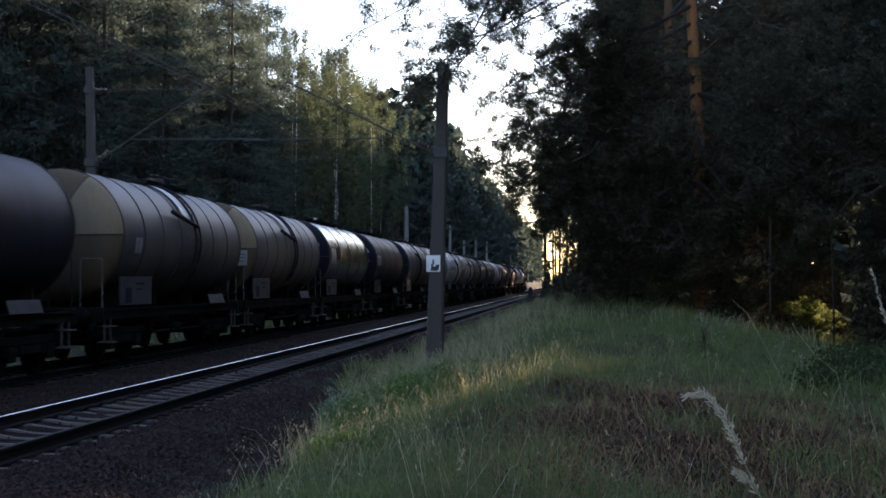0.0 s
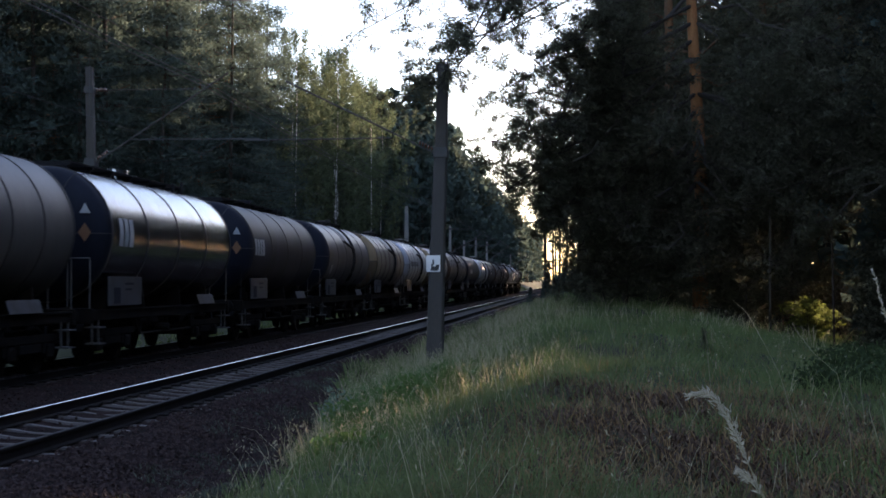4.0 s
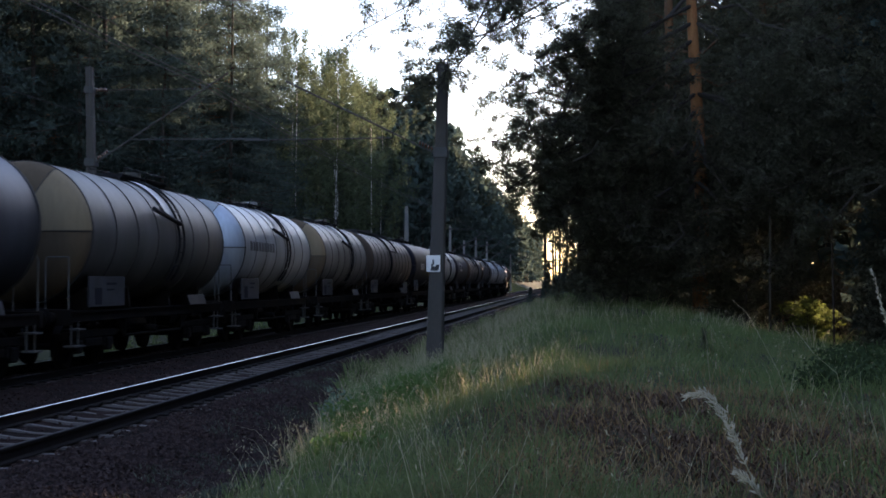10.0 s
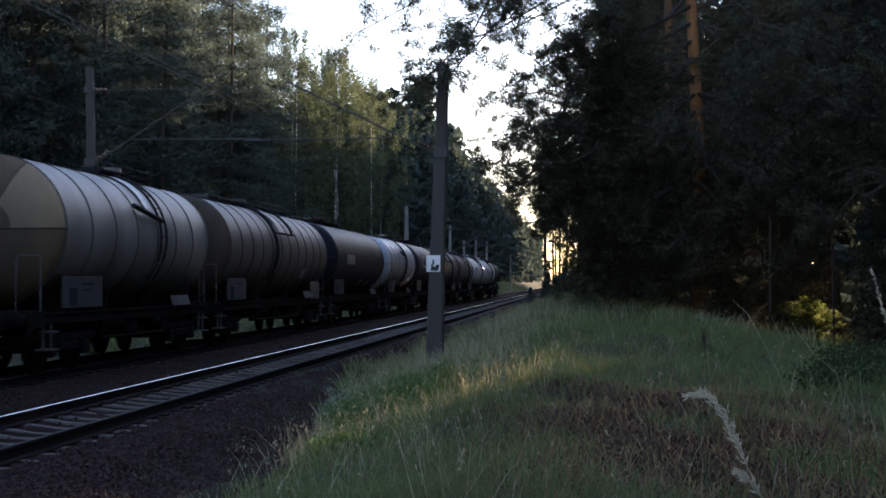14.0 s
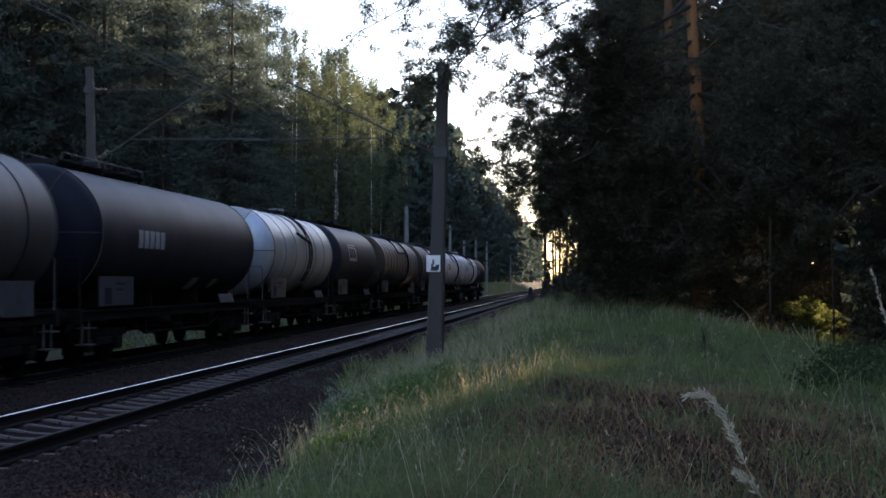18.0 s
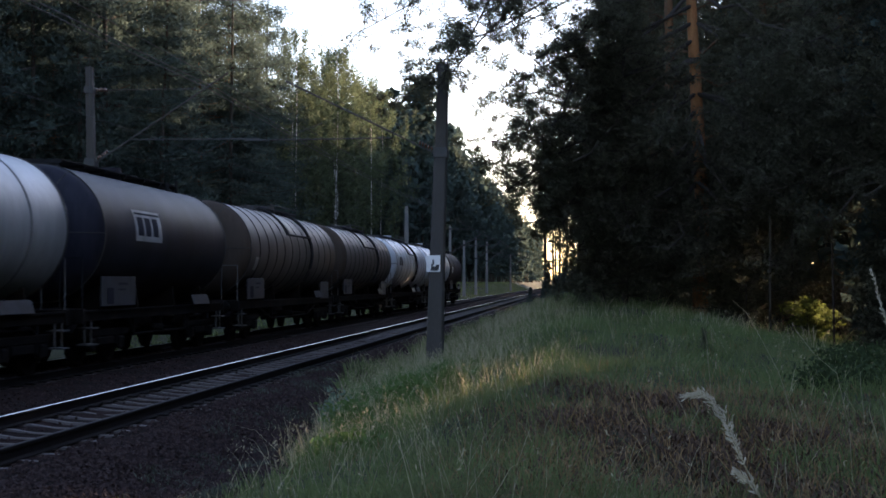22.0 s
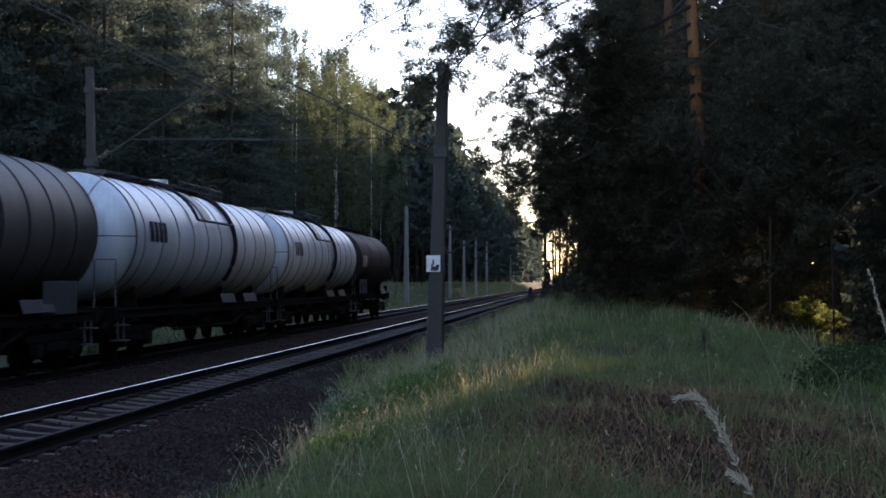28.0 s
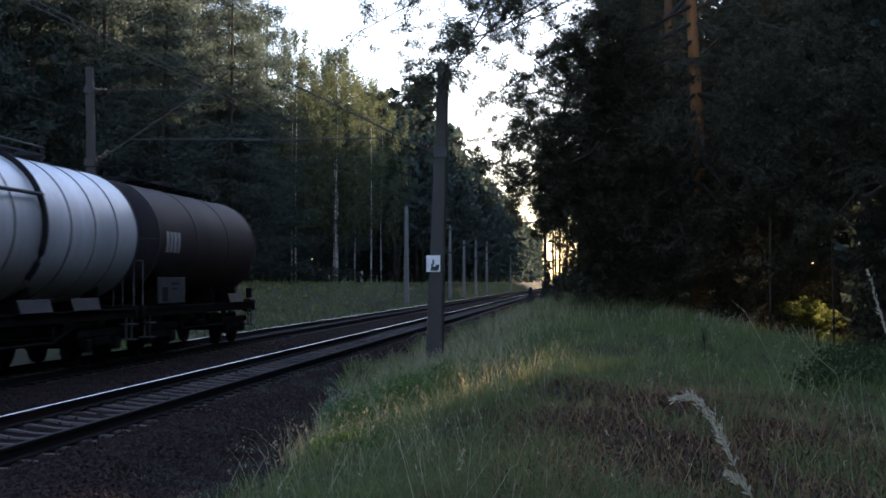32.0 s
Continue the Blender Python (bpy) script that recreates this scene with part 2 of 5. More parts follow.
def add_tube(bm, pts, r, n=6, r1=None):
    """A round bar along points, tapering from r to r1."""
    pts = [Vector(p) for p in pts]
    r1 = r if r1 is None else r1
    rings = []
    for i, p in enumerate(pts):
        d = (pts[min(i + 1, len(pts) - 1)] - pts[max(i - 1, 0)]).normalized()
        a = d.cross(Vector((0, 0, 1)) if abs(d.z) < 0.9 else Vector((1, 0, 0))).normalized()
        b = d.cross(a)
        rad = r + (r1 - r) * i / max(1, len(pts) - 1)
        rings.append([bm.verts.new(p + (a * math.cos(t) + b * math.sin(t)) * rad) for t in [2 * math.pi * k / n for k in range(n)]])
    for q0, q1 in zip(rings, rings[1:]):
        for k in range(n):
            bm.faces.new((q0[k], q0[(k + 1) % n], q1[(k + 1) % n], q1[k]))
    bm.faces.new(rings[0][::-1])
    bm.faces.new(rings[-1])


def tube(pts, r, n=6, r1=None):
    bm = bmesh.new()
    add_tube(bm, pts, r, n, r1)
    return bm


def lathe_y(profile, n=48, cx=0.0, cz=0.0, close=False):
    """A solid of revolution about a line along y: profile is a list of (y, radius)."""
    bm = bmesh.new()
    rings = []
    for y, r in profile:
        if r < 1e-4:
            rings.append([bm.verts.new((cx, y, cz))])
        else:
            rings.append([bm.verts.new((cx + r * math.cos(2 * math.pi * k / n), y, cz + r * math.sin(2 * math.pi * k / n))) for k in range(n)])
    pairs = list(zip(rings, rings[1:]))
    if close:
        pairs.append((rings[-1], rings[0]))
    for a, b in pairs:
        for k in range(n):
            k2 = (k + 1) % n
            if len(a) == 1 and len(b) > 1:
                bm.faces.new((a[0], b[k2], b[k]))
            elif len(b) == 1 and len(a) > 1:
                bm.faces.new((a[k], a[k2], b[0]))
            elif len(a) > 1:
                bm.faces.new((a[k], a[k2], b[k2], b[k]))
    bmesh.ops.recalc_face_normals(bm, faces=bm.faces)
    return bm


def sstep(a, b, x):
    t = np.clip((x - a) / (b - a), 0, 1)
    return t * t * (3 - 2 * t)


# ======== ground ========
T1, T2 = -6.91, -11.25      # track centres


def ground_z(x, y):
    """Height of the ground: the track bed, the bank where the camera stands and the verge before the forest."""
    x, y = np.asarray(x, float), np.asarray(y, float)
    crest = 0.25 + 0.022 * np.clip(y, 0, 45) + 0.0 * x
    bank = -0.55 + sstep(-4.8, 0.2, x) * (crest + 0.55)
    bank = bank - sstep(1.5, 7, x) * 0.030 * np.clip(y, 0, 45)
    far = -0.55 + sstep(-13.9, -20.5, x) * 2.2 + sstep(-27, -75, x) * 6.0
    z = np.where(x > -9, bank, far)
    bump = 0.08 * np.sin(x * 1.7 + 0.6 * np.sin(y * 0.7)) * np.sin(y * 1.1 + 1.3) + 0.03 * np.sin(x * 4.1 + y * 2.3)
    bump = bump + 0.07 * np.sin(x * 0.8 + 1.0) * np.sin(y * 0.55 + 0.5 * x)
    z = z + bump * np.where((x > -4.2) | (x < -14.5), 1, 0)
    return z


def axis(spans):
    out = []
    for a, b, step in spans:
        out += list(np.arange(a, b, step))
    return np.array(out + [spans[-1][1]])


gx = axis([(-2500, -300, 400), (-300, -60, 40), (-60, -24, 4), (-24, -13, 0.7), (-13, -5, 2), (-5, 9, 0.35), (9, 30, 3), (30, 300, 40), (300, 2500, 400)])
gy = axis([(-1500, -100, 300), (-100, -10, 15), (-10, 6, 2), (6, 50, 0.45), (50, 120, 3), (120, 400, 20), (400, 3000, 300)])
GX, GY = np.meshgrid(gx, gy, indexing="ij")
GZ = ground_z(GX, GY)
nx_, ny_ = GX.shape
idx = np.arange(nx_ * ny_).reshape(nx_, ny_)
gf = np.stack([idx[:-1, :-1], idx[1:, :-1], idx[1:, 1:], idx[:-1, 1:]], -1).reshape(-1, 4)
ground = new("ground", mesh_of("ground", np.stack([GX, GY, GZ], -1).reshape(-1, 3), gf.tolist(), M_GROUND, True))
tagged(ground, "grassy railway bank of dry soil and turf", "ground", kind="structure")

# the ballast bed: a broad raised strip with sloping shoulders
bx = [-14.3, -13.75, -13.3, -12.4, -11.2, -10.4, -10.05, -9.7, -9.1, -8.5, -8.1, -7.75, -7.3, -6.9, -6.5, -6.05, -5.8, -5.55, -5.3, -5.0, -4.6, -4.2, -3.7, -3.2]
bz = [-0.75, -0.42, -0.2, -0.2, -0.21, -0.2, -0.14, -0.14, -0.17, -0.15, -0.155, -0.190, -0.227, -0.247, -0.227, -0.190, -0.178, -0.178, -0.190, -0.25, -0.36, -0.46, -0.52, -0.75]
by = axis([(-60, 10, 5), (10, 60, 0.37), (60, 700, 10)])
rng = np.random.default_rng(4)
BV = np.array([[(x, y, z + (0.012 * rng.standard_normal() if 10 < y < 60 else 0)) for y in by] for x, z in zip(bx, bz)])
idx = np.arange(len(bx) * len(by)).reshape(len(bx), len(by))
bf = np.stack([idx[:-1, :-1], idx[1:, :-1], idx[1:, 1:], idx[:-1, 1:]], -1).reshape(-1, 4)
ballast = new("ballast_bed", mesh_of("ballast_bed", BV.reshape(-1, 3), bf.tolist(), M_BALLAST, True))
tagged(ballast, "dark brown crushed-stone ballast bed under two tracks", "ballast", kind="structure")


# ======== tracks ========
def rail_mesh(x0, head):
    prof = [(-0.07, -0.172), (0.07, -0.172), (0.07, -0.158), (0.012, -0.14), (0.012, -0.045), (0.036, -0.036), (0.036, -0.006),
            (0.026, 0.0), (0.012, 0.0), (-0.026, 0.0), (-0.036, -0.008), (-0.036, -0.036), (-0.012, -0.045), (-0.012, -0.14), (-0.07, -0.158)]
    ys = [-60, 20, 60, 120, 300, 700]
    v, f = [], []
    for y in ys:
        v += [(x0 + a, y, b) for a, b in prof]
    n = len(prof)
    for i in range(len(ys) - 1):
        for k in range(n):
            f.append((i * n + k, i * n + (k + 1) % n, (i + 1) * n + (k + 1) % n, (i + 1) * n + k))
    me = mesh_of("rail", v, f, M_RAIL)
    me.materials.append(head)
    for p in me.polygons:
        if p.index % n == 7 or p.index % n == (6 if head is M_RAILTOP else 8):
            p.material_index = 1
    return me


def sleeper_mesh():
    """A concrete sleeper, waisted in the middle, with raised rail seats."""
    bm = bmesh.new()
    xs = [-1.3, -1.0, -0.92, -0.6, -0.3, 0.0, 0.3, 0.6, 0.92, 1.0, 1.3]
    ht = [-0.192, -0.176, -0.170, -0.172, -0.215, -0.226, -0.215, -0.172, -0.170, -0.176, -0.192]
    wt = [0.048, 0.048, 0.048, 0.046, 0.043, 0.042, 0.043, 0.046, 0.048, 0.048, 0.048]
    rows = []
    for x, h, w in zip(xs, ht, wt):
        rows.append([bm.verts.new(c) for c in ((x, -w - 0.05, -0.38), (x, -w, h), (x, w, h), (x, w + 0.05, -0.38))])
    for a, b in zip(rows, rows[1:]):
        for k in range(3):
            bm.faces.new((a[k], a[k + 1], b[k + 1], b[k]))
    bm.faces.new(rows[0][::-1])
    bm.faces.new(rows[-1])
    bmesh.ops.recalc_face_normals(bm, faces=bm.faces)
    me = bpy.data.meshes.new("sleeper")
    bm.to_mesh(me)
    bm.free()
    me.materials.append(M_SLEEPER)
    return me


SLEEPER = sleeper_mesh()
CLIP = bpy.data.meshes.new("rail_clip")
bmc = box(-0.09, 0.09, -0.06, 0.06, -0.172, -0.135, 0.012)
bmc.to_mesh(CLIP)
bmc.free()
CLIP.materials.append(M_RAIL)


def track(name, xc, near_count, label):
    t = new(name)
    tagged(t, label, "railway track", "railway tracks", "structure")
    t.location = (xc, 0, 0)
    for dx in (-0.752, 0.752):
        part_of("rail", rail_mesh(dx, M_RAILTOP if dx < 0 else M_RAILDULL), t, "rusty steel rail with a polished head" if dx < 0 else "rusty steel rail with a dull head")
    sv = np.array([v.co[:] for v in SLEEPER.vertices])
    sf = [tuple(p.vertices) for p in SLEEPER.polygons]
    fv, ff = [], []
    k = 0
    y = 17.44 - 0.62 * 10
    while y < 560:
        if k < near_count:
            ob = part_of("sleeper", SLEEPER, t)
            ob.location = (0.015 * math.sin(k * 2.3), y, 0.004 * math.sin(k * 1.7))
            if 12 < k < 60:
                for dx in (-0.87, -0.635, 0.635, 0.87):
                    c = part_of("rail_clip", CLIP, t)
                    c.location = (dx, y, 0)
        else:
            o = len(fv)
            fv += [(a, b + y, c) for a, b, c in sv]
            ff += [tuple(i + o for i in f) for f in sf]
        k += 1
        y += 0.62
    if fv:
        tagged(part_of("far_sleepers", mesh_of("far_sleepers", fv, ff, M_SLEEPER), t), kind="stuff")
    return t


track("track_1", T1, 220, "railway track of steel rails on concrete sleepers")
track("track_2", T2, 90, "railway track under the freight train, on ballast")

# loose stones on the near shoulder of the ballast
rng = np.random.default_rng(7)


def scatter_stones(n):
    pts = []
    while len(pts) < n:
        y = 11 + 40 * rng.random() ** 1.7
        x = rng.uniform(-6.0, -2.9) if rng.random() < 0.85 else rng.uniform(-9.9, -6.0)
        z = max(float(np.interp(x, bx, bz)), float(ground_z(x, y)) if x > -5 else -1)
        if -8.25 < x < -5.6 and rng.random() < 0.7 or x > -3.0 - 1.4 * float(sstep(13, 27, y)) and rng.random() < 0.8:
            continue
        pts.append((x, y, z))
    base = np.array([(1, 0, 0), (-1, 0, 0), (0, 1, 0), (0, -1, 0), (0, 0, 1), (0, 0, -1)], float)
    tri = np.array([(0, 2, 4), (2, 1, 4), (1, 3, 4), (3, 0, 4), (2, 0, 5), (1, 2, 5), (3, 1, 5), (0, 3, 5)])
    v, f = [], []
    for i, p in enumerate(pts):
        s = rng.uniform(0.018, 0.04)
        q = Matrix.Rotation(rng.uniform(0, 6.28), 3, Vector(rng.standard_normal(3)).normalized())
        q = np.array(q)
        vv = (base * rng.uniform(0.6, 1.25, (6, 3)) * s) @ q.T + np.array(p) + (0, 0, 0.008)
        v.append(vv)
        f.append(tri + 6 * i)
    return np.concatenate(v), np.concatenate(f)


sv, sf = scatter_stones(24000)
stones = new("ballast_stones", mesh_of("ballast_stones", sv, sf.tolist(), M_STONE))
tagged(stones, "loose dark brown ballast stones on the track shoulder", "stones", kind="stuff")


# ======== overhead line masts ========
def mast(x, y, z0, top, side, lean_x, wide, narrow, cantilever, label, bar=1.0):
    """A tapered concrete mast; side is the way to its track (+1 to +x, -1 to -x)."""
    t = new("catenary_mast")
    tagged(t, label, "catenary mast", "overhead line masts")
    t.location = (x, y, z0)
    h = top - z0
    bm = bmesh.new()
    rows = []
    for i in range(5):
        u = i / 4
        w = (wide + (narrow - wide) * u) / 2
        cxm = lean_x * u
        c = w * 0.22
        ring = [(-w + c, -w), (w - c, -w), (w, -w + c), (w, w - c), (w - c, w), (-w + c, w), (-w, w - c), (-w, -w + c)]
        rows.append([bm.verts.new((cxm + a, b, h * u - (0.35 if i == 0 else 0))) for a, b in ring])
    for a, b in zip(rows, rows[1:]):
        for k in range(8):
            bm.faces.new((a[k], a[(k + 1) % 8], b[(k + 1) % 8], b[k]))
    bm.faces.new(rows[-1])
    part("pole", bm, M_CONCRETE if y < 60 else M_FARCON, t)
    if cantilever:
        reach, zt, zs, zr, zh = cantilever
        mx = lambda z: lean_x * (z - z0) / h
        part("strut", tube([(mx(zs) + side * 0.15, 0, zs - z0), (side * reach, 0, zt - z0)], 0.035 * bar, 8), M_GALV, t, "grey steel cantilever strut")
        if zh:
            part("top_tube", tube([(mx(zh) + side * 0.15, 0, zh - z0), (side * reach * 0.78, 0, zh - z0)], 0.022 * bar, 8), M_GALV, t)
        part("registration_arm", tube([(side * reach * 0.28, 0, zr - z0), (side * (reach + 1.0), 0, zr - z0 - 0.02)], 0.025 * bar, 8), M_GALV, t)
        part("steady_arm", tube([(side * (reach + 0.1), 0, zr - z0), (side * (reach - 0.9), 0, 5.6 - z0)], 0.016 * bar, 6), M_GALV, t)
        for zz, name in ((zs, "insulator"),) + (((zh, "insulator"),) if zh else ()):
            bmi = bmesh.new()
            for k in range(5):
                px = mx(zz) + side * (0.22 + 0.07 * k)
                pz = zz - z0 + ((zt - zs) * (0.22 + 0.07 * k) / reach if zz == zs else 0)
                bmesh.ops.create_uvsphere(bmi, u_segments=8, v_segments=5, radius=0.06, matrix=Matrix.Translation((px, 0, pz)) @ Matrix.Diagonal((0.5, 1, 1, 1)))
            part(name, bmi, M_CERAMIC, t, "brown ceramic insulator", True)
        part("bracket", box(mx(zs) - 0.17, mx(zs) + 0.17, -0.18, 0.18, zs - z0 - 0.12, zs - z0 + 0.12, 0.01), M_GALV, t)
        if zh:
            part("bracket", box(mx(zh) - 0.15, mx(zh) + 0.15, -0.16, 0.16, zh - z0 - 0.1, zh - z0 + 0.1, 0.01), M_GALV, t)
    return t


near_mast = mast(-3.42, 32.0, -0.15, 6.95, -1, 0.22, 0.40, 0.25, (3.6, 6.62, 4.85, 5.22, None), "tapered grey concrete catenary mast with a small white sign", 0.62)
# the little white plate on the mast
sgn = part("sign_plate", box(-0.165, 0.165, -0.232, -0.205, 2.17, 2.56, 0.006), M_SIGN, near_mast, "small white enamel sign with a dark pictogram")
bms = bmesh.new()
for a, b, c, d in ((-0.05, 0.0, 2.24, 2.36), (-0.02, 0.02, 2.34, 2.46), (0.0, 0.13, 2.22, 2.30), (0.06, 0.14, 2.28, 2.34), (-0.06, 0.10, 2.20, 2.25)):
    add_box(bms, a, b, -0.237, -0.2325, c, d, 0.0)
part("pictogram", bms, M_SIGNDARK, sgn, "dark pictogram")
mast(-14.78, 40.3, 0.1, 8.4, 1, -0.20, 0.30, 0.22, (4.15, 8.15, 5.45, 6.15, 7.68), "grey concrete catenary mast before the pine forest", 0.75)
mast(-14.75, 115.5, 0.35, 8.3, 1, 0.0, 0.42, 0.28, None, "distant concrete anchor mast, coloured pale, with a stay wire")
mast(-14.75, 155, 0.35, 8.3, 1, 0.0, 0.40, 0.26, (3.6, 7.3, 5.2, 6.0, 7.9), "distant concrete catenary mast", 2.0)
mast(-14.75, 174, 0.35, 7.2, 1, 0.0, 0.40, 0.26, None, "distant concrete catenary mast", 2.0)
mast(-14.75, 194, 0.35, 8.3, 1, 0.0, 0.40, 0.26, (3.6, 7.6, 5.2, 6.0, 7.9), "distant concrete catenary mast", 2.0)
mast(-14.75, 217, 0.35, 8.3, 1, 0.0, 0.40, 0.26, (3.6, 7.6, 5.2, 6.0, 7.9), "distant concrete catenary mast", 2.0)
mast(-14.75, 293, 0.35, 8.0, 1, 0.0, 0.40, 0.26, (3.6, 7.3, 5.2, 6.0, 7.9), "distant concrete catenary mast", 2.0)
stay = new("mast_stay", mesh_of("mast_stay", [(0, 0, 0)], [], M_GALV))
bmst = tube([(-14.95, 115.4, 6.8), (-15.7, 115.0, 0.3)], 0.035, 6)
bmst.to_mesh(stay.data)
bmst.free()
tagged(stay, "steel stay wire bracing the anchor mast", "stay wire")

# contact wires, messengers and droppers
for xc, nm in ((T1, "near"), (T2, "far")):
    supports = [-40, 40.3 if xc == T2 else 32, 115.5, 194, 293, 380, 470]
    wire = new("overhead_line")
    tagged(wire, "thin dark catenary wires over the %s track" % nm, "overhead line", "overhead lines")
    zw, sag, thick = (7.69, 0.35, 0.016) if xc == T2 else (7.35, 1.0, 0.007)
    part("contact_wire", tube([(xc + (0.25 if i % 2 else -0.25), y, 5.55) for i, y in enumerate(supports)], 0.007, 5), M_COPPER, wire)
    pts = []
    for a, b in zip(supports, supports[1:]):
        for k in range(8):
            u = k / 8
            z = zw - sag * 4 * u * (1 - u)
            pts.append((xc, a + (b - a) * u, z))
            if k in (1, 3, 5, 7) and b < 200:
                part("dropper", tube([(xc, a + (b - a) * u, z), (xc, a + (b - a) * u, 5.55)], 0.004, 3), M_COPPER, wire)
    part("messenger_wire", tube(pts, thick, 5), M_COPPER, wire)
    if xc == T2:
        part("feeder_wire", tube([(x + 0.16, y, z + 0.05) for x, y, z in pts], thick, 5), M_COPPER, wire)

# ======== the freight train ========
WHEEL_R = 0.46


def wheelset_mesh():
    bm = bmesh.new()
    for s in (-1, 1):
        prof = [(0.66, 0.0), (0.66, 0.07), (0.69, 0.09), (0.71, 0.36), (0.682, 0.40), (0.68, 0.488), (0.705, 0.488), (0.72, 0.462), (0.815, 0.455),
                (0.82, 0.40), (0.775, 0.36), (0.765, 0.12), (0.84, 0.10), (0.84, 0.0)]
        n, rings = 24, []
        for x, r in prof:
            if r == 0:
                rings.append([bm.verts.new((s * x, 0, 0))])
            else:
                rings.append([bm.verts.new((s * x, r * math.cos(2 * math.pi * k / n), r * math.sin(2 * math.pi * k / n))) for k in range(n)])
        for a, b in zip(rings, rings[1:]):
            for k in range(n):
                k2 = (k + 1) % n
                if len(a) == 1:
                    bm.faces.new((a[0], b[k], b[k2]))
                elif len(b) == 1:
                    bm.faces.new((a[k], b[0], a[k2]))
                else:
                    bm.faces.new((a[k], b[k], b[k2], a[k2]))
    add_tube(bm, [(-1.02, 0, 0), (1.02, 0, 0)], 0.07, 10)
    bmesh.ops.recalc_face_normals(bm, faces=bm.faces)
    me = bpy.data.meshes.new("wheelset")
    bm.to_mesh(me)
    bm.free()
    me.materials.append(M_WHEEL)
    return me


def bogie_mesh():
    """Pressed side frames with axle boxes, springs, brake beams and a bolster."""
    bm = bmesh.new()
    for s in (-1, 1):
        x0, x1 = sorted((s * 0.93, s * 1.08))
        add_box(bm, x0, x1, -1.45, 1.45, 0.62, 0.78, 0.02)
        add_box(bm, x0, x1, -0.55, 0.55, 0.40, 0.64, 0.05)
        for y in (-0.9, 0.9):
            add_box(bm, min(s * 0.95, s * 1.13), max(s * 0.95, s * 1.13), y - 0.15, y + 0.15, 0.32, 0.60, 0.04)
            for dy in (-0.24, 0.24):
                add_tube(bm, [(s * 1.02, y + dy, 0.42), (s * 1.02, y + dy, 0.66)], 0.07, 8)
        for y in (-1.42, 1.42, -0.40, 0.40):
            add_box(bm, min(s * 0.70, s * 0.80), max(s * 0.70, s * 0.80), y - 0.05, y + 0.05, 0.28, 0.62, 0.01)
    add_box(bm, -1.0, 1.0, -0.25, 0.25, 0.55, 0.88, 0.03)
    add_box(bm, -0.95, 0.95, -1.48, -1.38, 0.60, 0.74)
    add_box(bm, -0.95, 0.95, 1.38, 1.48, 0.60, 0.74)
    me = bpy.data.meshes.new("bogie")
    bm.to_mesh(me)
    bm.free()
    me.materials.append(M_FRAME)
    return me


WHEELSET, BOGIE = wheelset_mesh(), bogie_mesh()
WHEELS, WAGONS = [], []


def arc(y, R, zc, a0, a1, n=14, off=0.0):
    return [((R + off) * math.cos(radians(a0 + (a1 - a0) * k / n)), y, zc + (R + off) * math.sin(radians(a0 + (a1 - a0) * k / n))) for k in range(n + 1)]


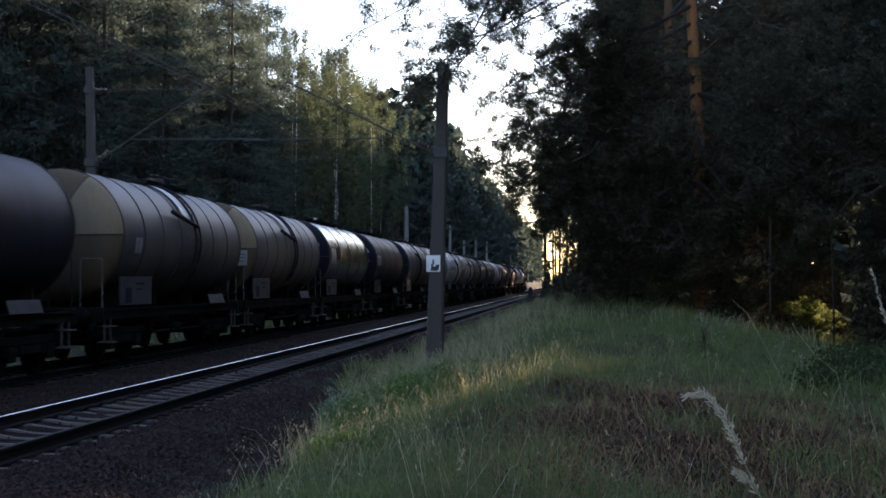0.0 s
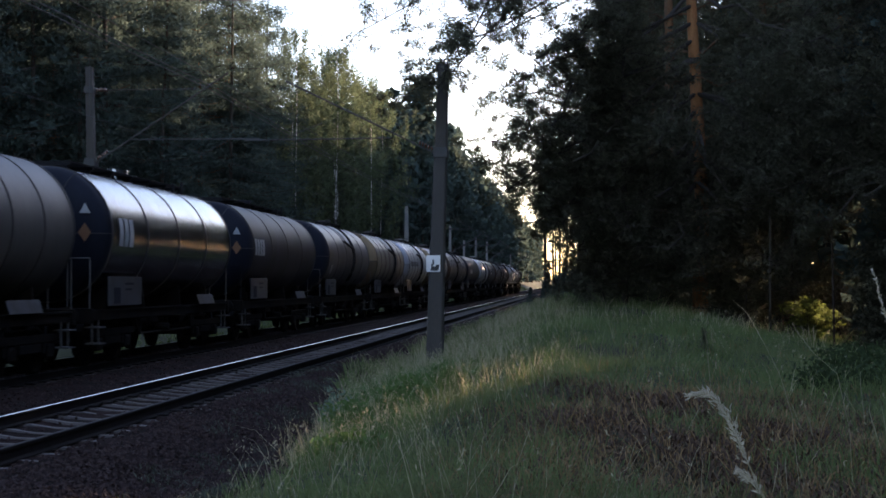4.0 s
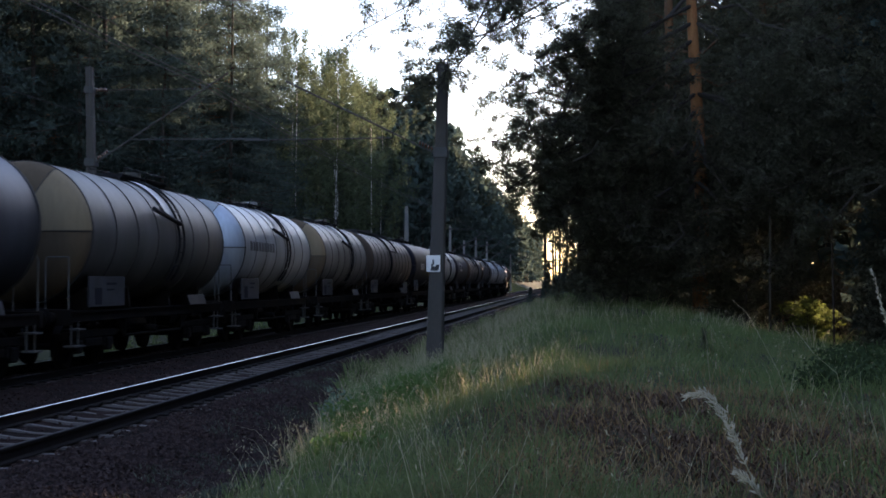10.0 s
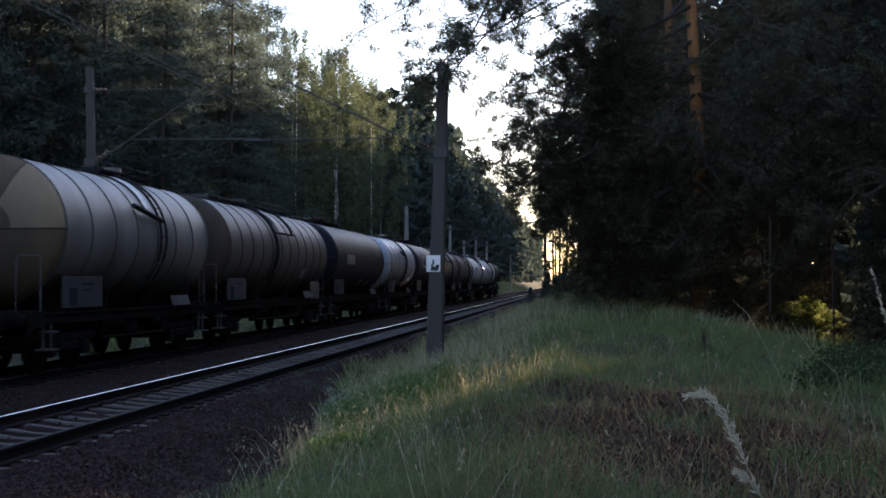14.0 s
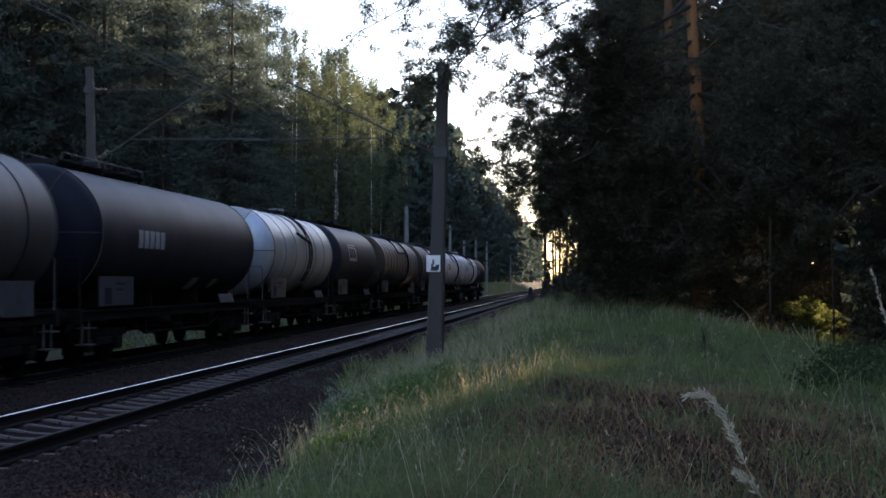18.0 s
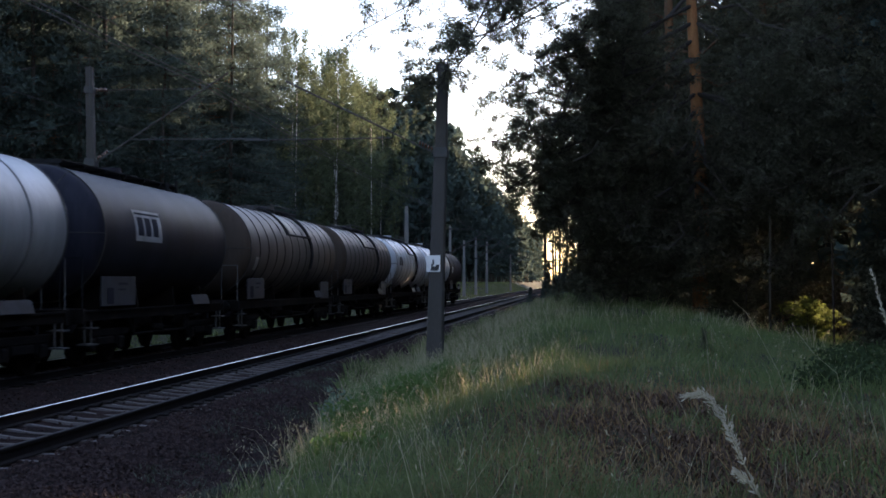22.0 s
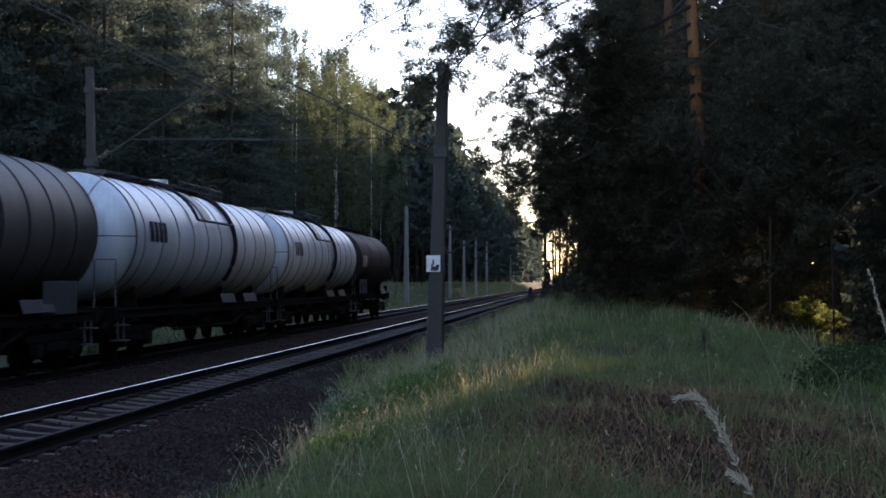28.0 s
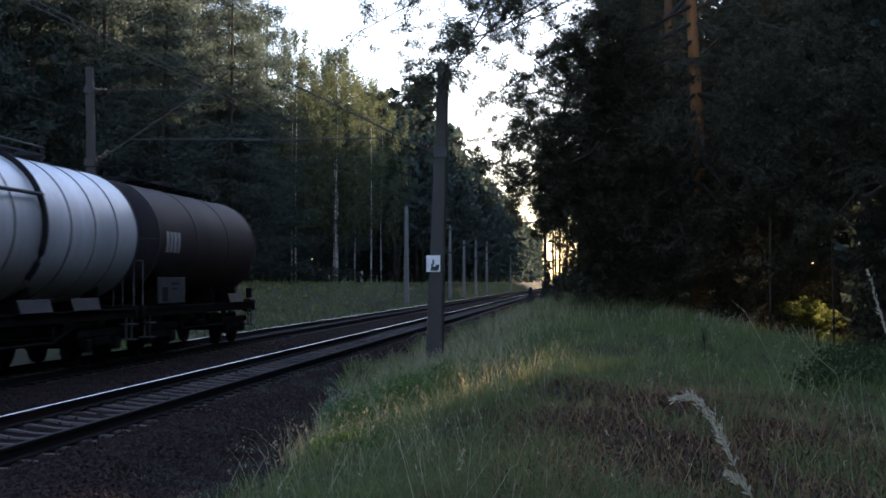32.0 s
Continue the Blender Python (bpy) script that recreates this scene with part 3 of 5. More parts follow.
def wagon(u0, u1, shell, ends, rings, ladder, walkway, R=1.45, zc=2.80, board=1, marks=None, label="", last=False, hazard=False, sky_patch=None, placard=False, ring_gap=None, yl=0.5, bar_to=-1.95):
    """A bogie tank wagon. u0, u1: where the straight part of its barrel begins and ends along the line at the start."""
    w = new("tank_wagon")
    tagged(w, label, "tank wagon", "wagons of the freight train")
    h = (u1 - u0) / 2
    w.location = (T2, (u0 + u1) / 2, 0)
    WAGONS.append((w, (u0 + u1) / 2))
    # barrel and dished ends
    part("barrel", lathe_y([(-h, R), (-h * 0.5, R), (0, R), (h * 0.5, R), (h, R)], 64, 0, zc), shell, w, "", True)
    for s in (-1, 1):
        prof = [(s * (h + 0.001), R)]
        for k in range(1, 9):
            a = radians(90 * k / 8)
            prof.append((s * (h + 0.46 * math.sin(a) ** 1.0), R * math.cos(a) ** 0.62 if k < 8 else 0.0))
        dome = part("dished_end", lathe_y(prof, 64, 0, zc), ends, w, "", True)
        # weld seams between the end's sheets, and a painted patch of sky reflection
        for an in (0, 62, 118, 180):
            line = [((r + 0.004) * math.cos(radians(an)), y + s * 0.004, zc + (r + 0.004) * math.sin(radians(an))) for y, r in prof]
            part("weld_seam", tube(line, 0.011, 5), M_RING, dome)
        if sky_patch:
            bm = bmesh.new()
            grid = [[bm.verts.new(((r + 0.006) * math.cos(radians(1 + 60 * k / 12)), y + s * 0.006, zc + (r + 0.006) * math.sin(radians(1 + 60 * k / 12)))) for k in range(13)] for y, r in prof[:-1]]
            for p, q in zip(grid, grid[1:]):
                for k in range(12):
                    bm.faces.new((p[k], p[k + 1], q[k + 1], q[k]))
            bmesh.ops.recalc_face_normals(bm, faces=bm.faces)
            part("end_reflection", bm, sky_patch, dome, "sky reflection painted on the end", True)
        part("end_seam", lathe_y([(s * h - 0.03, R), (s * h - 0.03, R + 0.018), (s * h + 0.03, R + 0.018), (s * h + 0.03, R)], 48, 0, zc, True), M_RING, w)
    for k in range(rings):
        y = h - ring_gap * (k + 1) if ring_gap else -h + 2 * h * (k + 1) / (rings + 1)
        part("stiffening_ring", lathe_y([(y - 0.024, R - 0.01), (y - 0.018, R + 0.016), (y + 0.018, R + 0.016), (y + 0.024, R - 0.01)], 48, 0, zc, True), M_RINGPALE if shell in (P_SILVER, P_PALE) else M_RING if shell is not P_BROWN else M_BLACK, w)
    # underframe
    e = h + 0.60
    for s in (-1, 1):
        bm = bmesh.new()
        x0, x1 = sorted((s * 1.05, s * 1.20))
        add_box(bm, x0, x1, -e, e, 0.97, 1.20, 0.015)
        add_box(bm, min(s * 1.20, s * 1.24), max(s * 1.20, s * 1.24), -e, e, 1.16, 1.20)
        part("sole_bar", bm, M_FRAME, w)
    bm = bmesh.new()
    add_box(bm, -0.25, 0.25, -e, e, 0.92, 1.14, 0.02)
    for k in range(5):
        y = -e + 2 * e * (k + 0.5) / 5
        add_box(bm, -1.06, 1.06, y - 0.08, y + 0.08, 0.96, 1.16)
    part("centre_sill", bm, M_FRAME, w)
    for y in (-h * 0.82, -h * 0.3, h * 0.3, h * 0.82):
        bm = bmesh.new()
        v = [bm.verts.new(c) for c in ((-1.04, y - 0.06, 1.18), (1.04, y - 0.06, 1.18), (0.98, y - 0.06, 1.68), (0.6, y - 0.06, 1.45), (0, y - 0.06, 1.34), (-0.6, y - 0.06, 1.45), (-0.98, y - 0.06, 1.68))]
        f = bm.faces.new(v)
        ex = bmesh.ops.extrude_face_region(bm, geom=[f])
        bmesh.ops.translate(bm, verts=[q for q in ex["geom"] if isinstance(q, bmesh.types.BMVert)], vec=(0, 0.12, 0))
        bmesh.ops.recalc_face_normals(bm, faces=bm.faces)
        part("saddle", bm, M_FRAME, w)
    for s in (-1, 1):
        part("headstock", box(-1.25, 1.25, s * e - 0.09, s * e + 0.09, 0.92, 1.24, 0.015), M_FRAME, w)
        for sx in (-1, 1):
            bm = lathe_y([(s * (e + 0.09), 0.0), (s * (e + 0.09), 0.12), (s * (e + 0.36), 0.12), (s * (e + 0.36), 0.085), (s * (e + 0.60), 0.085), (s * (e + 0.60), 0.22), (s * (e + 0.64), 0.22), (s * (e + 0.66), 0.0)], 16, sx * 0.875, 1.06)
            part("buffer", bm, M_FRAME, w, "", True)
        part("coupling_hook", box(-0.05, 0.05, min(s * (e + 0.09), s * (e + 0.42)), max(s * (e + 0.09), s * (e + 0.42)), 0.92, 1.06, 0.02), M_FRAME, w)
        for sx in (-0.35, 0.35):
            part("brake_hose", tube([(sx, s * (e + 0.09), 0.98), (sx, s * (e + 0.25), 0.92), (sx * 1.1, s * (e + 0.33), 0.70), (sx * 1.05, s * (e + 0.30), 0.52)], 0.028, 6), M_BLACK, w)
        # end handrail
        for sx in (-1, 1):
            part("handrail", tube([(sx * 1.18, s * (e - 0.02), 1.2), (sx * 1.18, s * (e - 0.02), 2.20), (sx * 1.16, s * (e - 0.05), 2.28), (sx * 0.72, s * (e - 0.05), 2.28), (sx * 0.70, s * (e - 0.02), 2.20), (sx * 0.70, s * (e - 0.02), 1.2)], 0.014, 6), M_HANDRAIL if shell is not P_DARK else M_BLACK, w)
            bm = bmesh.new()
            for zz in (0.48, 0.82):
                add_box(bm, sx * 1.18 - 0.16, sx * 1.18 + 0.16, s * (e - 0.35) - 0.2, s * (e - 0.35) + 0.2, zz, zz + 0.03)
            add_box(bm, sx * 1.18 - 0.02, sx * 1.18 + 0.02, s * (e - 0.35) - 0.2, s * (e - 0.35) - 0.17, 0.48, 1.0)
            add_box(bm, sx * 1.18 - 0.02, sx * 1.18 + 0.02, s * (e - 0.35) + 0.17, s * (e - 0.35) + 0.2, 0.48, 1.0)
            part("step", bm, M_GALV, w)
    # bogies
    for s in (-1, 1):
        b = part_of("bogie", BOGIE, w)
        b.location = (0, s * (h - 1.15), 0)
        for dy in (-0.9, 0.9):
            ws = part_of("wheelset", WHEELSET, b)
            ws.location = (0, dy, WHEEL_R)
            WHEELS.append((ws, dy))
    # air tank and brake gear under the middle
    part("air_reservoir", lathe_y([(-0.7, 0), (-0.68, 0.16), (0.68, 0.16), (0.7, 0)], 14, 0.55, 0.80), M_FRAME, w, "", True)
    # dark boxes added to close the view, in place of the shade underneath
    for k, (ya, yb, z0) in enumerate(((-h * 0.34, -h * 0.08, 0.42), (h * 0.02, h * 0.16, 0.58), (h * 0.26, h * 0.40, 0.50))):
        bm = box(-0.95, -0.55, ya, yb, z0, 0.96, 0.03)
        add_box(bm, -0.60, 0.2, ya + 0.1, ya + 0.18, z0 + 0.1, 0.96)
        part("underframe_shade_box", bm, M_FRAME, w)
    for sx in (-0.72, 0.72):
        part("brake_rod", tube([(sx, -h + 2.3, 0.62), (sx, -h * 0.2, 0.70), (sx, h * 0.2, 0.70), (sx, h - 2.3, 0.62)], 0.03, 6), M_FRAME, w)
    bm = bmesh.new()
    for sx in (-1.12, 1.12):
        add_tube(bm, [(sx, -h + 2.4, 0.97), (sx, -h * 0.42, 0.60), (sx, h * 0.42, 0.60), (sx, h - 2.4, 0.97)], 0.035, 6)
        for yy in (-h * 0.42, 0, h * 0.42):
            add_box(bm, sx - 0.03, sx + 0.03, yy - 0.04, yy + 0.04, 0.58, 0.98)
    part("truss_rod", bm, M_FRAME, w)
    part("brake_rigging", box(-0.8, 0.8, h * 0.15, h * 0.15 + 0.08, 0.55, 0.9, 0.02), M_FRAME, w)
    part("discharge_valve", tube([(0.0, -0.3, 1.4), (0.0, -0.3, 0.75), (1.05, -0.3, 0.72), (1.28, -0.3, 0.70)], 0.085, 10), M_FRAME, w)
    # data boards
    if board:
        y0 = -h + 0.3
        bd = part("data_board", box(1.24, 1.27, y0, y0 + 2.2, 1.27, 1.90, 0.008), M_BOARD, w, "grey data board")
        part("hatch_plate", box(1.271, 1.276, y0 + 0.35, y0 + 0.75, 1.31, 1.66), M_DARKMARK, bd)
        part("lettering_bar", box(1.271, 1.275, y0 + 1.05, y0 + 1.65, 1.72, 1.77), M_DARKMARK, bd)
        part("lettering_bar", box(1.271, 1.275, y0 + 1.05, y0 + 1.50, 1.60, 1.64), M_DARKMARK, bd)
        if board == 2:
            part("data_board", box(1.24, 1.27, h - 2.3, h - 0.6, 1.15, 1.80, 0.008), M_BOARD, w, "grey data board")
    for y in ((h * 0.25, h * 0.62) if ladder == "frame" and board == 0 else (h * 0.62,)):
        bm = bmesh.new()
        add_box(bm, -0.01, 0.01, -0.75, 0.75, -0.13, 0.13, 0.004, Matrix.Translation((1.27, y, 1.33)) @ Matrix.Rotation(radians(-18), 4, "Y"))
        part("fender_plate", bm, M_BOARD, w)
    # top walkway, hatch and rails
    top = zc + R
    a, b = walkway
    bm = bmesh.new()
    for k in range(5):
        add_box(bm, -0.42 + k * 0.17, -0.28 + k * 0.17, a, b, top + 0.10, top + 0.13)
    n = max(2, int((b - a) / 1.2))
    for k in range(n + 1):
        y = a + (b - a) * k / n
        add_box(bm, -0.42, 0.42, y - 0.03, y + 0.03, top + 0.04, top + 0.10)
        add_box(bm, 0.30, 0.36, y - 0.03, y + 0.03, top - 0.12, top + 0.10)
        add_box(bm, -0.36, -0.30, y - 0.03, y + 0.03, top - 0.12, top + 0.10)
    part("walkway", bm, M_BLACK if ladder != "frame" else M_GALV, w, "slatted top walkway")
    bm = bmesh.new()
    ym = (a + b) / 2
    bmesh.ops.create_cone(bm, cap_ends=True, segments=20, radius1=0.30, radius2=0.28, depth=0.30, matrix=Matrix.Translation((0, ym, top + 0.12)))
    part("hatch", bm, shell, w)
    bm = bmesh.new()
    a = max(a, -0.3) if ladder == "frame" else a
    ends_y = (a + 0.1, (a + b) / 2, b - 0.1)
    for y in ends_y:
        add_tube(bm, [(-0.42, y, top + 0.1), (-0.44, y, top + 0.26)], 0.018, 5)
        add_tube(bm, [(0.42, y, top + 0.1), (0.44, y, top + 0.26)], 0.018, 5)
    add_tube(bm, [(-0.44, a + 0.1, top + 0.26), (-0.44, b - 0.1, top + 0.26)], 0.018, 5)
    add_tube(bm, [(0.44, a + 0.1, top + 0.26), (0.44, b - 0.1, top + 0.26)], 0.018, 5)
    if ladder == "top":
        bm.free()
    else:
        part("walkway_rail", bm, M_BLACK if ladder not in ("frame", "none") else M_GALV, w)
    # side ladders
    if ladder in ("arc", "frame"):
        for dy in (-0.2, 0.2) if ladder == "arc" else (0.0,):
            part("ladder_rail", tube(arc(yl + dy, R, zc, 84, -40, 18, 0.07), 0.03 if ladder == "arc" else 0.06, 6), M_BLACK, w, "black ladder rail")
        for k in range(9 if ladder == "arc" else 0):
            an = radians(80 - 13 * k)
            p = ((R + 0.07) * math.cos(an), zc + (R + 0.07) * math.sin(an))
            part("rung", tube([(p[0], yl - 0.2, p[1]), (p[0], yl + 0.2, p[1])], 0.016, 5), M_BLACK, w)
        if ladder == "arc":
            bars = tube([arc(yl - 0.1, R, zc, 15, 15, 1, 0.12)[0], arc(yl - 1.9, R, zc, 26, 26, 1, 0.12)[0]], 0.055, 6)
            part("grab_bar", bars, M_BLACK, w)
            plate = bmesh.new()
            pa, pb = arc(yl - 0.85, R, zc, 80, 22, 8, 0.045), arc(yl - 0.25, R, zc, 80, 18, 8, 0.045)
            va, vb = [plate.verts.new(p) for p in pa], [plate.verts.new(p) for p in pb]
            for k in range(8):
                plate.faces.new((va[k], va[k + 1], vb[k + 1], vb[k]))
            part("splash_plate", plate, P_PALE, w, "pale splash plate beside the ladder")
        else:
            y0, out = bar_to, 1 if yl > bar_to else -1
            part("grab_bar", tube([arc(yl, R, zc, 22, 22, 1, 0.12)[0], arc(y0, R, zc, 22, 22, 1, 0.12)[0]], 0.036, 8), M_GALV if shell is P_SILVER else M_BLACK, w, "steel handrail along the barrel")
            part("grab_bar", tube(arc(y0, R, zc, 22, 78, 8, 0.10), 0.04, 8), M_BLACK, w)
            plate = bmesh.new()
            pa, pb = arc(y0 + out * 0.9, R, zc, 80, 26, 8, 0.045), arc(y0 + out * 1.6, R, zc, 80, 26, 8, 0.045)
            va, vb = [plate.verts.new(p) for p in pa], [plate.verts.new(p) for p in pb]
            for k in range(8):
                plate.faces.new((va[k], va[k + 1], vb[k + 1], vb[k]))
            part("splash_plate", plate, P_BEIGEDARK, w, "worn strip below the filling hatch")
    elif ladder == "top":
        part("corner_post", box(0.40, 0.46, b - 0.12, b - 0.04, top - 0.30, top + 0.26), M_BLACK, w)
        part("corner_post", box(0.40, 0.46, b - 0.9, b - 0.82, top - 0.24, top + 0.16), M_BLACK, w)
    # markings on the barrel
    for mk in marks or ():
        yc, zz, wd, ht, style = mk
        material = {"w": M_WHITE, "d": M_DARKMARK, "o": M_ORANGE, "g": M_GREYMARK}[style[0]]
        nb = int(style[1:] or 1)
        bm = bmesh.new()
        for k in range(nb):
            y0 = yc - wd / 2 + wd * k / nb
            y1 = y0 + wd / nb * (0.76 if nb > 1 else 1.0)
            rows = []
            for j in range(5):
                z = zz - ht / 2 + ht * j / 4
                x = math.sqrt(max(0.01, (R + (0.012 if style[0] == 'w' else 0.017)) ** 2 - (z - zc) ** 2))
                rows.append((bm.verts.new((x, y0, z)), bm.verts.new((x, y1, z))))
            for p, q in zip(rows, rows[1:]):
                bm.faces.new((p[0], p[1], q[1], q[0]))
        part("marking", bm, material, w)
    if hazard:
        yf = -h - 0.41
        bm = bmesh.new()
        v = [bm.verts.new(c) for c in ((0.88, yf, 3.22), (1.12, yf, 3.22), (1.0, yf, 3.44))]
        bm.faces.new(v)
        part("warning_triangle", bm, M_WHITE, w, "white warning triangle")
        bm = bmesh.new()
        v = [bm.verts.new(c) for c in ((0.86, yf - 0.01, 2.82), (1.0, yf - 0.01, 2.62), (1.14, yf - 0.01, 2.82), (1.0, yf - 0.01, 3.02))]
        bm.faces.new(v)
        part("hazard_diamond", bm, M_ORANGE, w, "faded orange hazard diamond")
    if placard:
        plate = part("placard", box(0.96, 1.30, -e - 0.045, -e - 0.02, 2.28, 2.74, 0.008), M_PLACARD, w, "square white metal placard on the end handrail")
        for zz in (2.62, 2.52, 2.42):
            part("lettering_bar", box(1.01, 1.25, -e - 0.049, -e - 0.046, zz - 0.015, zz + 0.01), M_GREYMARK, plate)
    if last:
        part("tail_lamp", box(0.95, 1.12, e + 0.1, e + 0.2, 1.3, 1.6, 0.02), M_BLACK, w)
    return w


BEI, OLD = "beige bogie tank wagon with ringed barrel, soiled", "dark grey smooth bogie tank wagon with grime"
ARC, TOP, FRM = (-0.3, 3.2), (-4.6, 3.6), (-6.0, 4.2)
wagon(15.5, 25.6, P_DARK, P_DARK, 0, "top", TOP, label=OLD)
wagon(28.5, 38.6, P_DUSTY, P_ENDBEIGE, 6, "arc", ARC, label=BEI, marks=[(-4.0, 2.6, 0.5, 0.35, "w2")], sky_patch=P_REFLCREAM)
wagon(40.7, 50.7, P_DUSTY, P_ENDBEIGE, 6, "arc", ARC, label=BEI, placard=True, sky_patch=P_REFLCREAM)
wagon(52.9, 62.6, P_SHINY, P_NAVYSHADE, 3, "top", TOP, marks=[(-3.9, 2.85, 1.0, 0.6, "w3")], hazard=True, label="shiny steel tank wagon with navy-shaded ends and dark walkway")
wagon(65.5, 75.0, P_DARK, P_NAVYSHADE, 3, "top", TOP, marks=[(-4.0, 2.85, 1.3, 0.5, "w4")], hazard=True, label="dark grey tank wagon with white lettering blocks")
wagon(77.9, 88.0, P_GREY, P_NAVYSHADE, 4, "arc", ARC, label="grey tank wagon with navy-shaded ends and black ladder", marks=[(-4.2, 2.3, 0.4, 0.35, "w2")])
wagon(90.7, 100.8, P_BEIGEDARK, P_ENDBEIGE, 6, "arc", ARC, yl=0.95, label=BEI, sky_patch=P_REFLCREAM)
wagon(103.3, 113.0, P_PALE, P_PALE, 6, "arc", ARC, yl=0.95, marks=[(-2.6, 2.87, 3.3, 0.28, "g9"), (-4.1, 2.2, 0.5, 0.25, "w2")], label="pale silvery tank wagon with ringed barrel", sky_patch=P_REFLBLUE)
wagon(116.1, 126.1, P_BEIGE, P_ENDBEIGE, 6, "arc", ARC, yl=0.95, label=BEI, sky_patch=P_REFLCREAM)
wagon(128.5, 143.1, P_BROWN, P_ENDBROWN, 10, "frame", FRM, board=2, yl=-1.6, bar_to=1.0, label="long brownish grey ringed tank wagon with handrail frame", marks=[(3.4, 2.1, 0.5, 0.35, "w1")])
wagon(145.6, 158.6, P_DARK, P_NAVYSHADE, 0, "none", (-6.3, -0.8), marks=[(-3.2, 2.75, 2.0, 0.4, "w5"), (1.4, 1.75, 0.7, 0.3, "w1"), (3.4, 1.75, 0.5, 0.25, "w1")], label="long dark smooth tank wagon with white lettering blocks")
wagon(161.5, 171.8, P_PALE, P_PALE, 5, "arc", ARC, label="pale greenish white tank wagon with ringed barrel", sky_patch=P_REFLBLUE)
wagon(173.9, 183.5, P_DARK, P_DARK, 0, "top", TOP, marks=[(-1.9, 3.05, 1.9, 0.7, "w1"), (-1.9, 3.03, 1.6, 0.42, "d3"), (-1.9, 3.32, 1.8, 0.05, "d1")], label="dark tank wagon with a white block of markings")
wagon(186.5, 200.7, P_BROWN, P_ENDBROWN, 11, "frame", (-2.0, 4.2), board=2, yl=1.9, label="long brownish grey ringed tank wagon with handrail frame", marks=[(-6.2, 2.35, 0.4, 0.4, "w1")])
wagon(203.3, 216.9, P_BROWN, P_ENDBROWN, 11, "frame", (-2.0, 4.2), board=2, yl=1.9, label="long brownish grey ringed tank wagon with handrail frame")
wagon(219.4, 233.2, P_SILVER, P_SILVER, 10, "frame", FRM, board=0, ring_gap=1.32, yl=1.6, marks=[(-5.25, 2.95, 1.35, 0.47, "d4")], label="long silver ringed tank wagon with dark lettering blocks")
wagon(235.3, 249.3, P_SILVER, P_SILVER, 10, "frame", FRM, board=0, ring_gap=1.32, yl=1.6, marks=[(-5.2, 2.95, 1.35, 0.47, "g4")], label="long silver ringed tank wagon with dark lettering blocks")
wagon(251.1, 260.5, P_RED, P_RED, 2, "top", (-4.2, 3.3), R=1.40, marks=[(-3.6, 2.75, 1.2, 0.5, "w4")], label="dark red-brown tank wagon, last of the train", last=True)

# ======== trees ========
def leaf_quads(c, size, slim, rng, droop=0.0, three=False):
    """Pointed leaves or needle tufts round the points c, as an array (n, 4, 3)."""
    n = len(c)
    a = rng.standard_normal((n, 3))
    a[:, 2] -= droop
    a /= np.linalg.norm(a, axis=1)[:, None] + 1e-9
    b = np.cross(a, rng.standard_normal((n, 3)))
    b /= np.linalg.norm(b, axis=1)[:, None] + 1e-9
    s = (size * rng.uniform(0.6, 1.35, n))[:, None]
    if three:
        return np.stack([c - a * s + b * s * slim, c - a * s * 0.6 - b * s * slim, c + a * s], 1)
    return np.stack([c - a * s, c + b * s * slim, c + a * s, c - b * s * slim], 1)


def limb_points(p0, p1, sag, rng, n=5):
    p0, p1 = np.array(p0, float), np.array(p1, float)
    L = np.linalg.norm(p1 - p0)
    out = []
    for k in range(n + 1):
        u = k / n
        out.append(p0 + (p1 - p0) * u + np.array((0, 0, -sag * 4 * u * (1 - u))) + rng.standard_normal(3) * 0.03 * L * (0 < k < n))
    return out


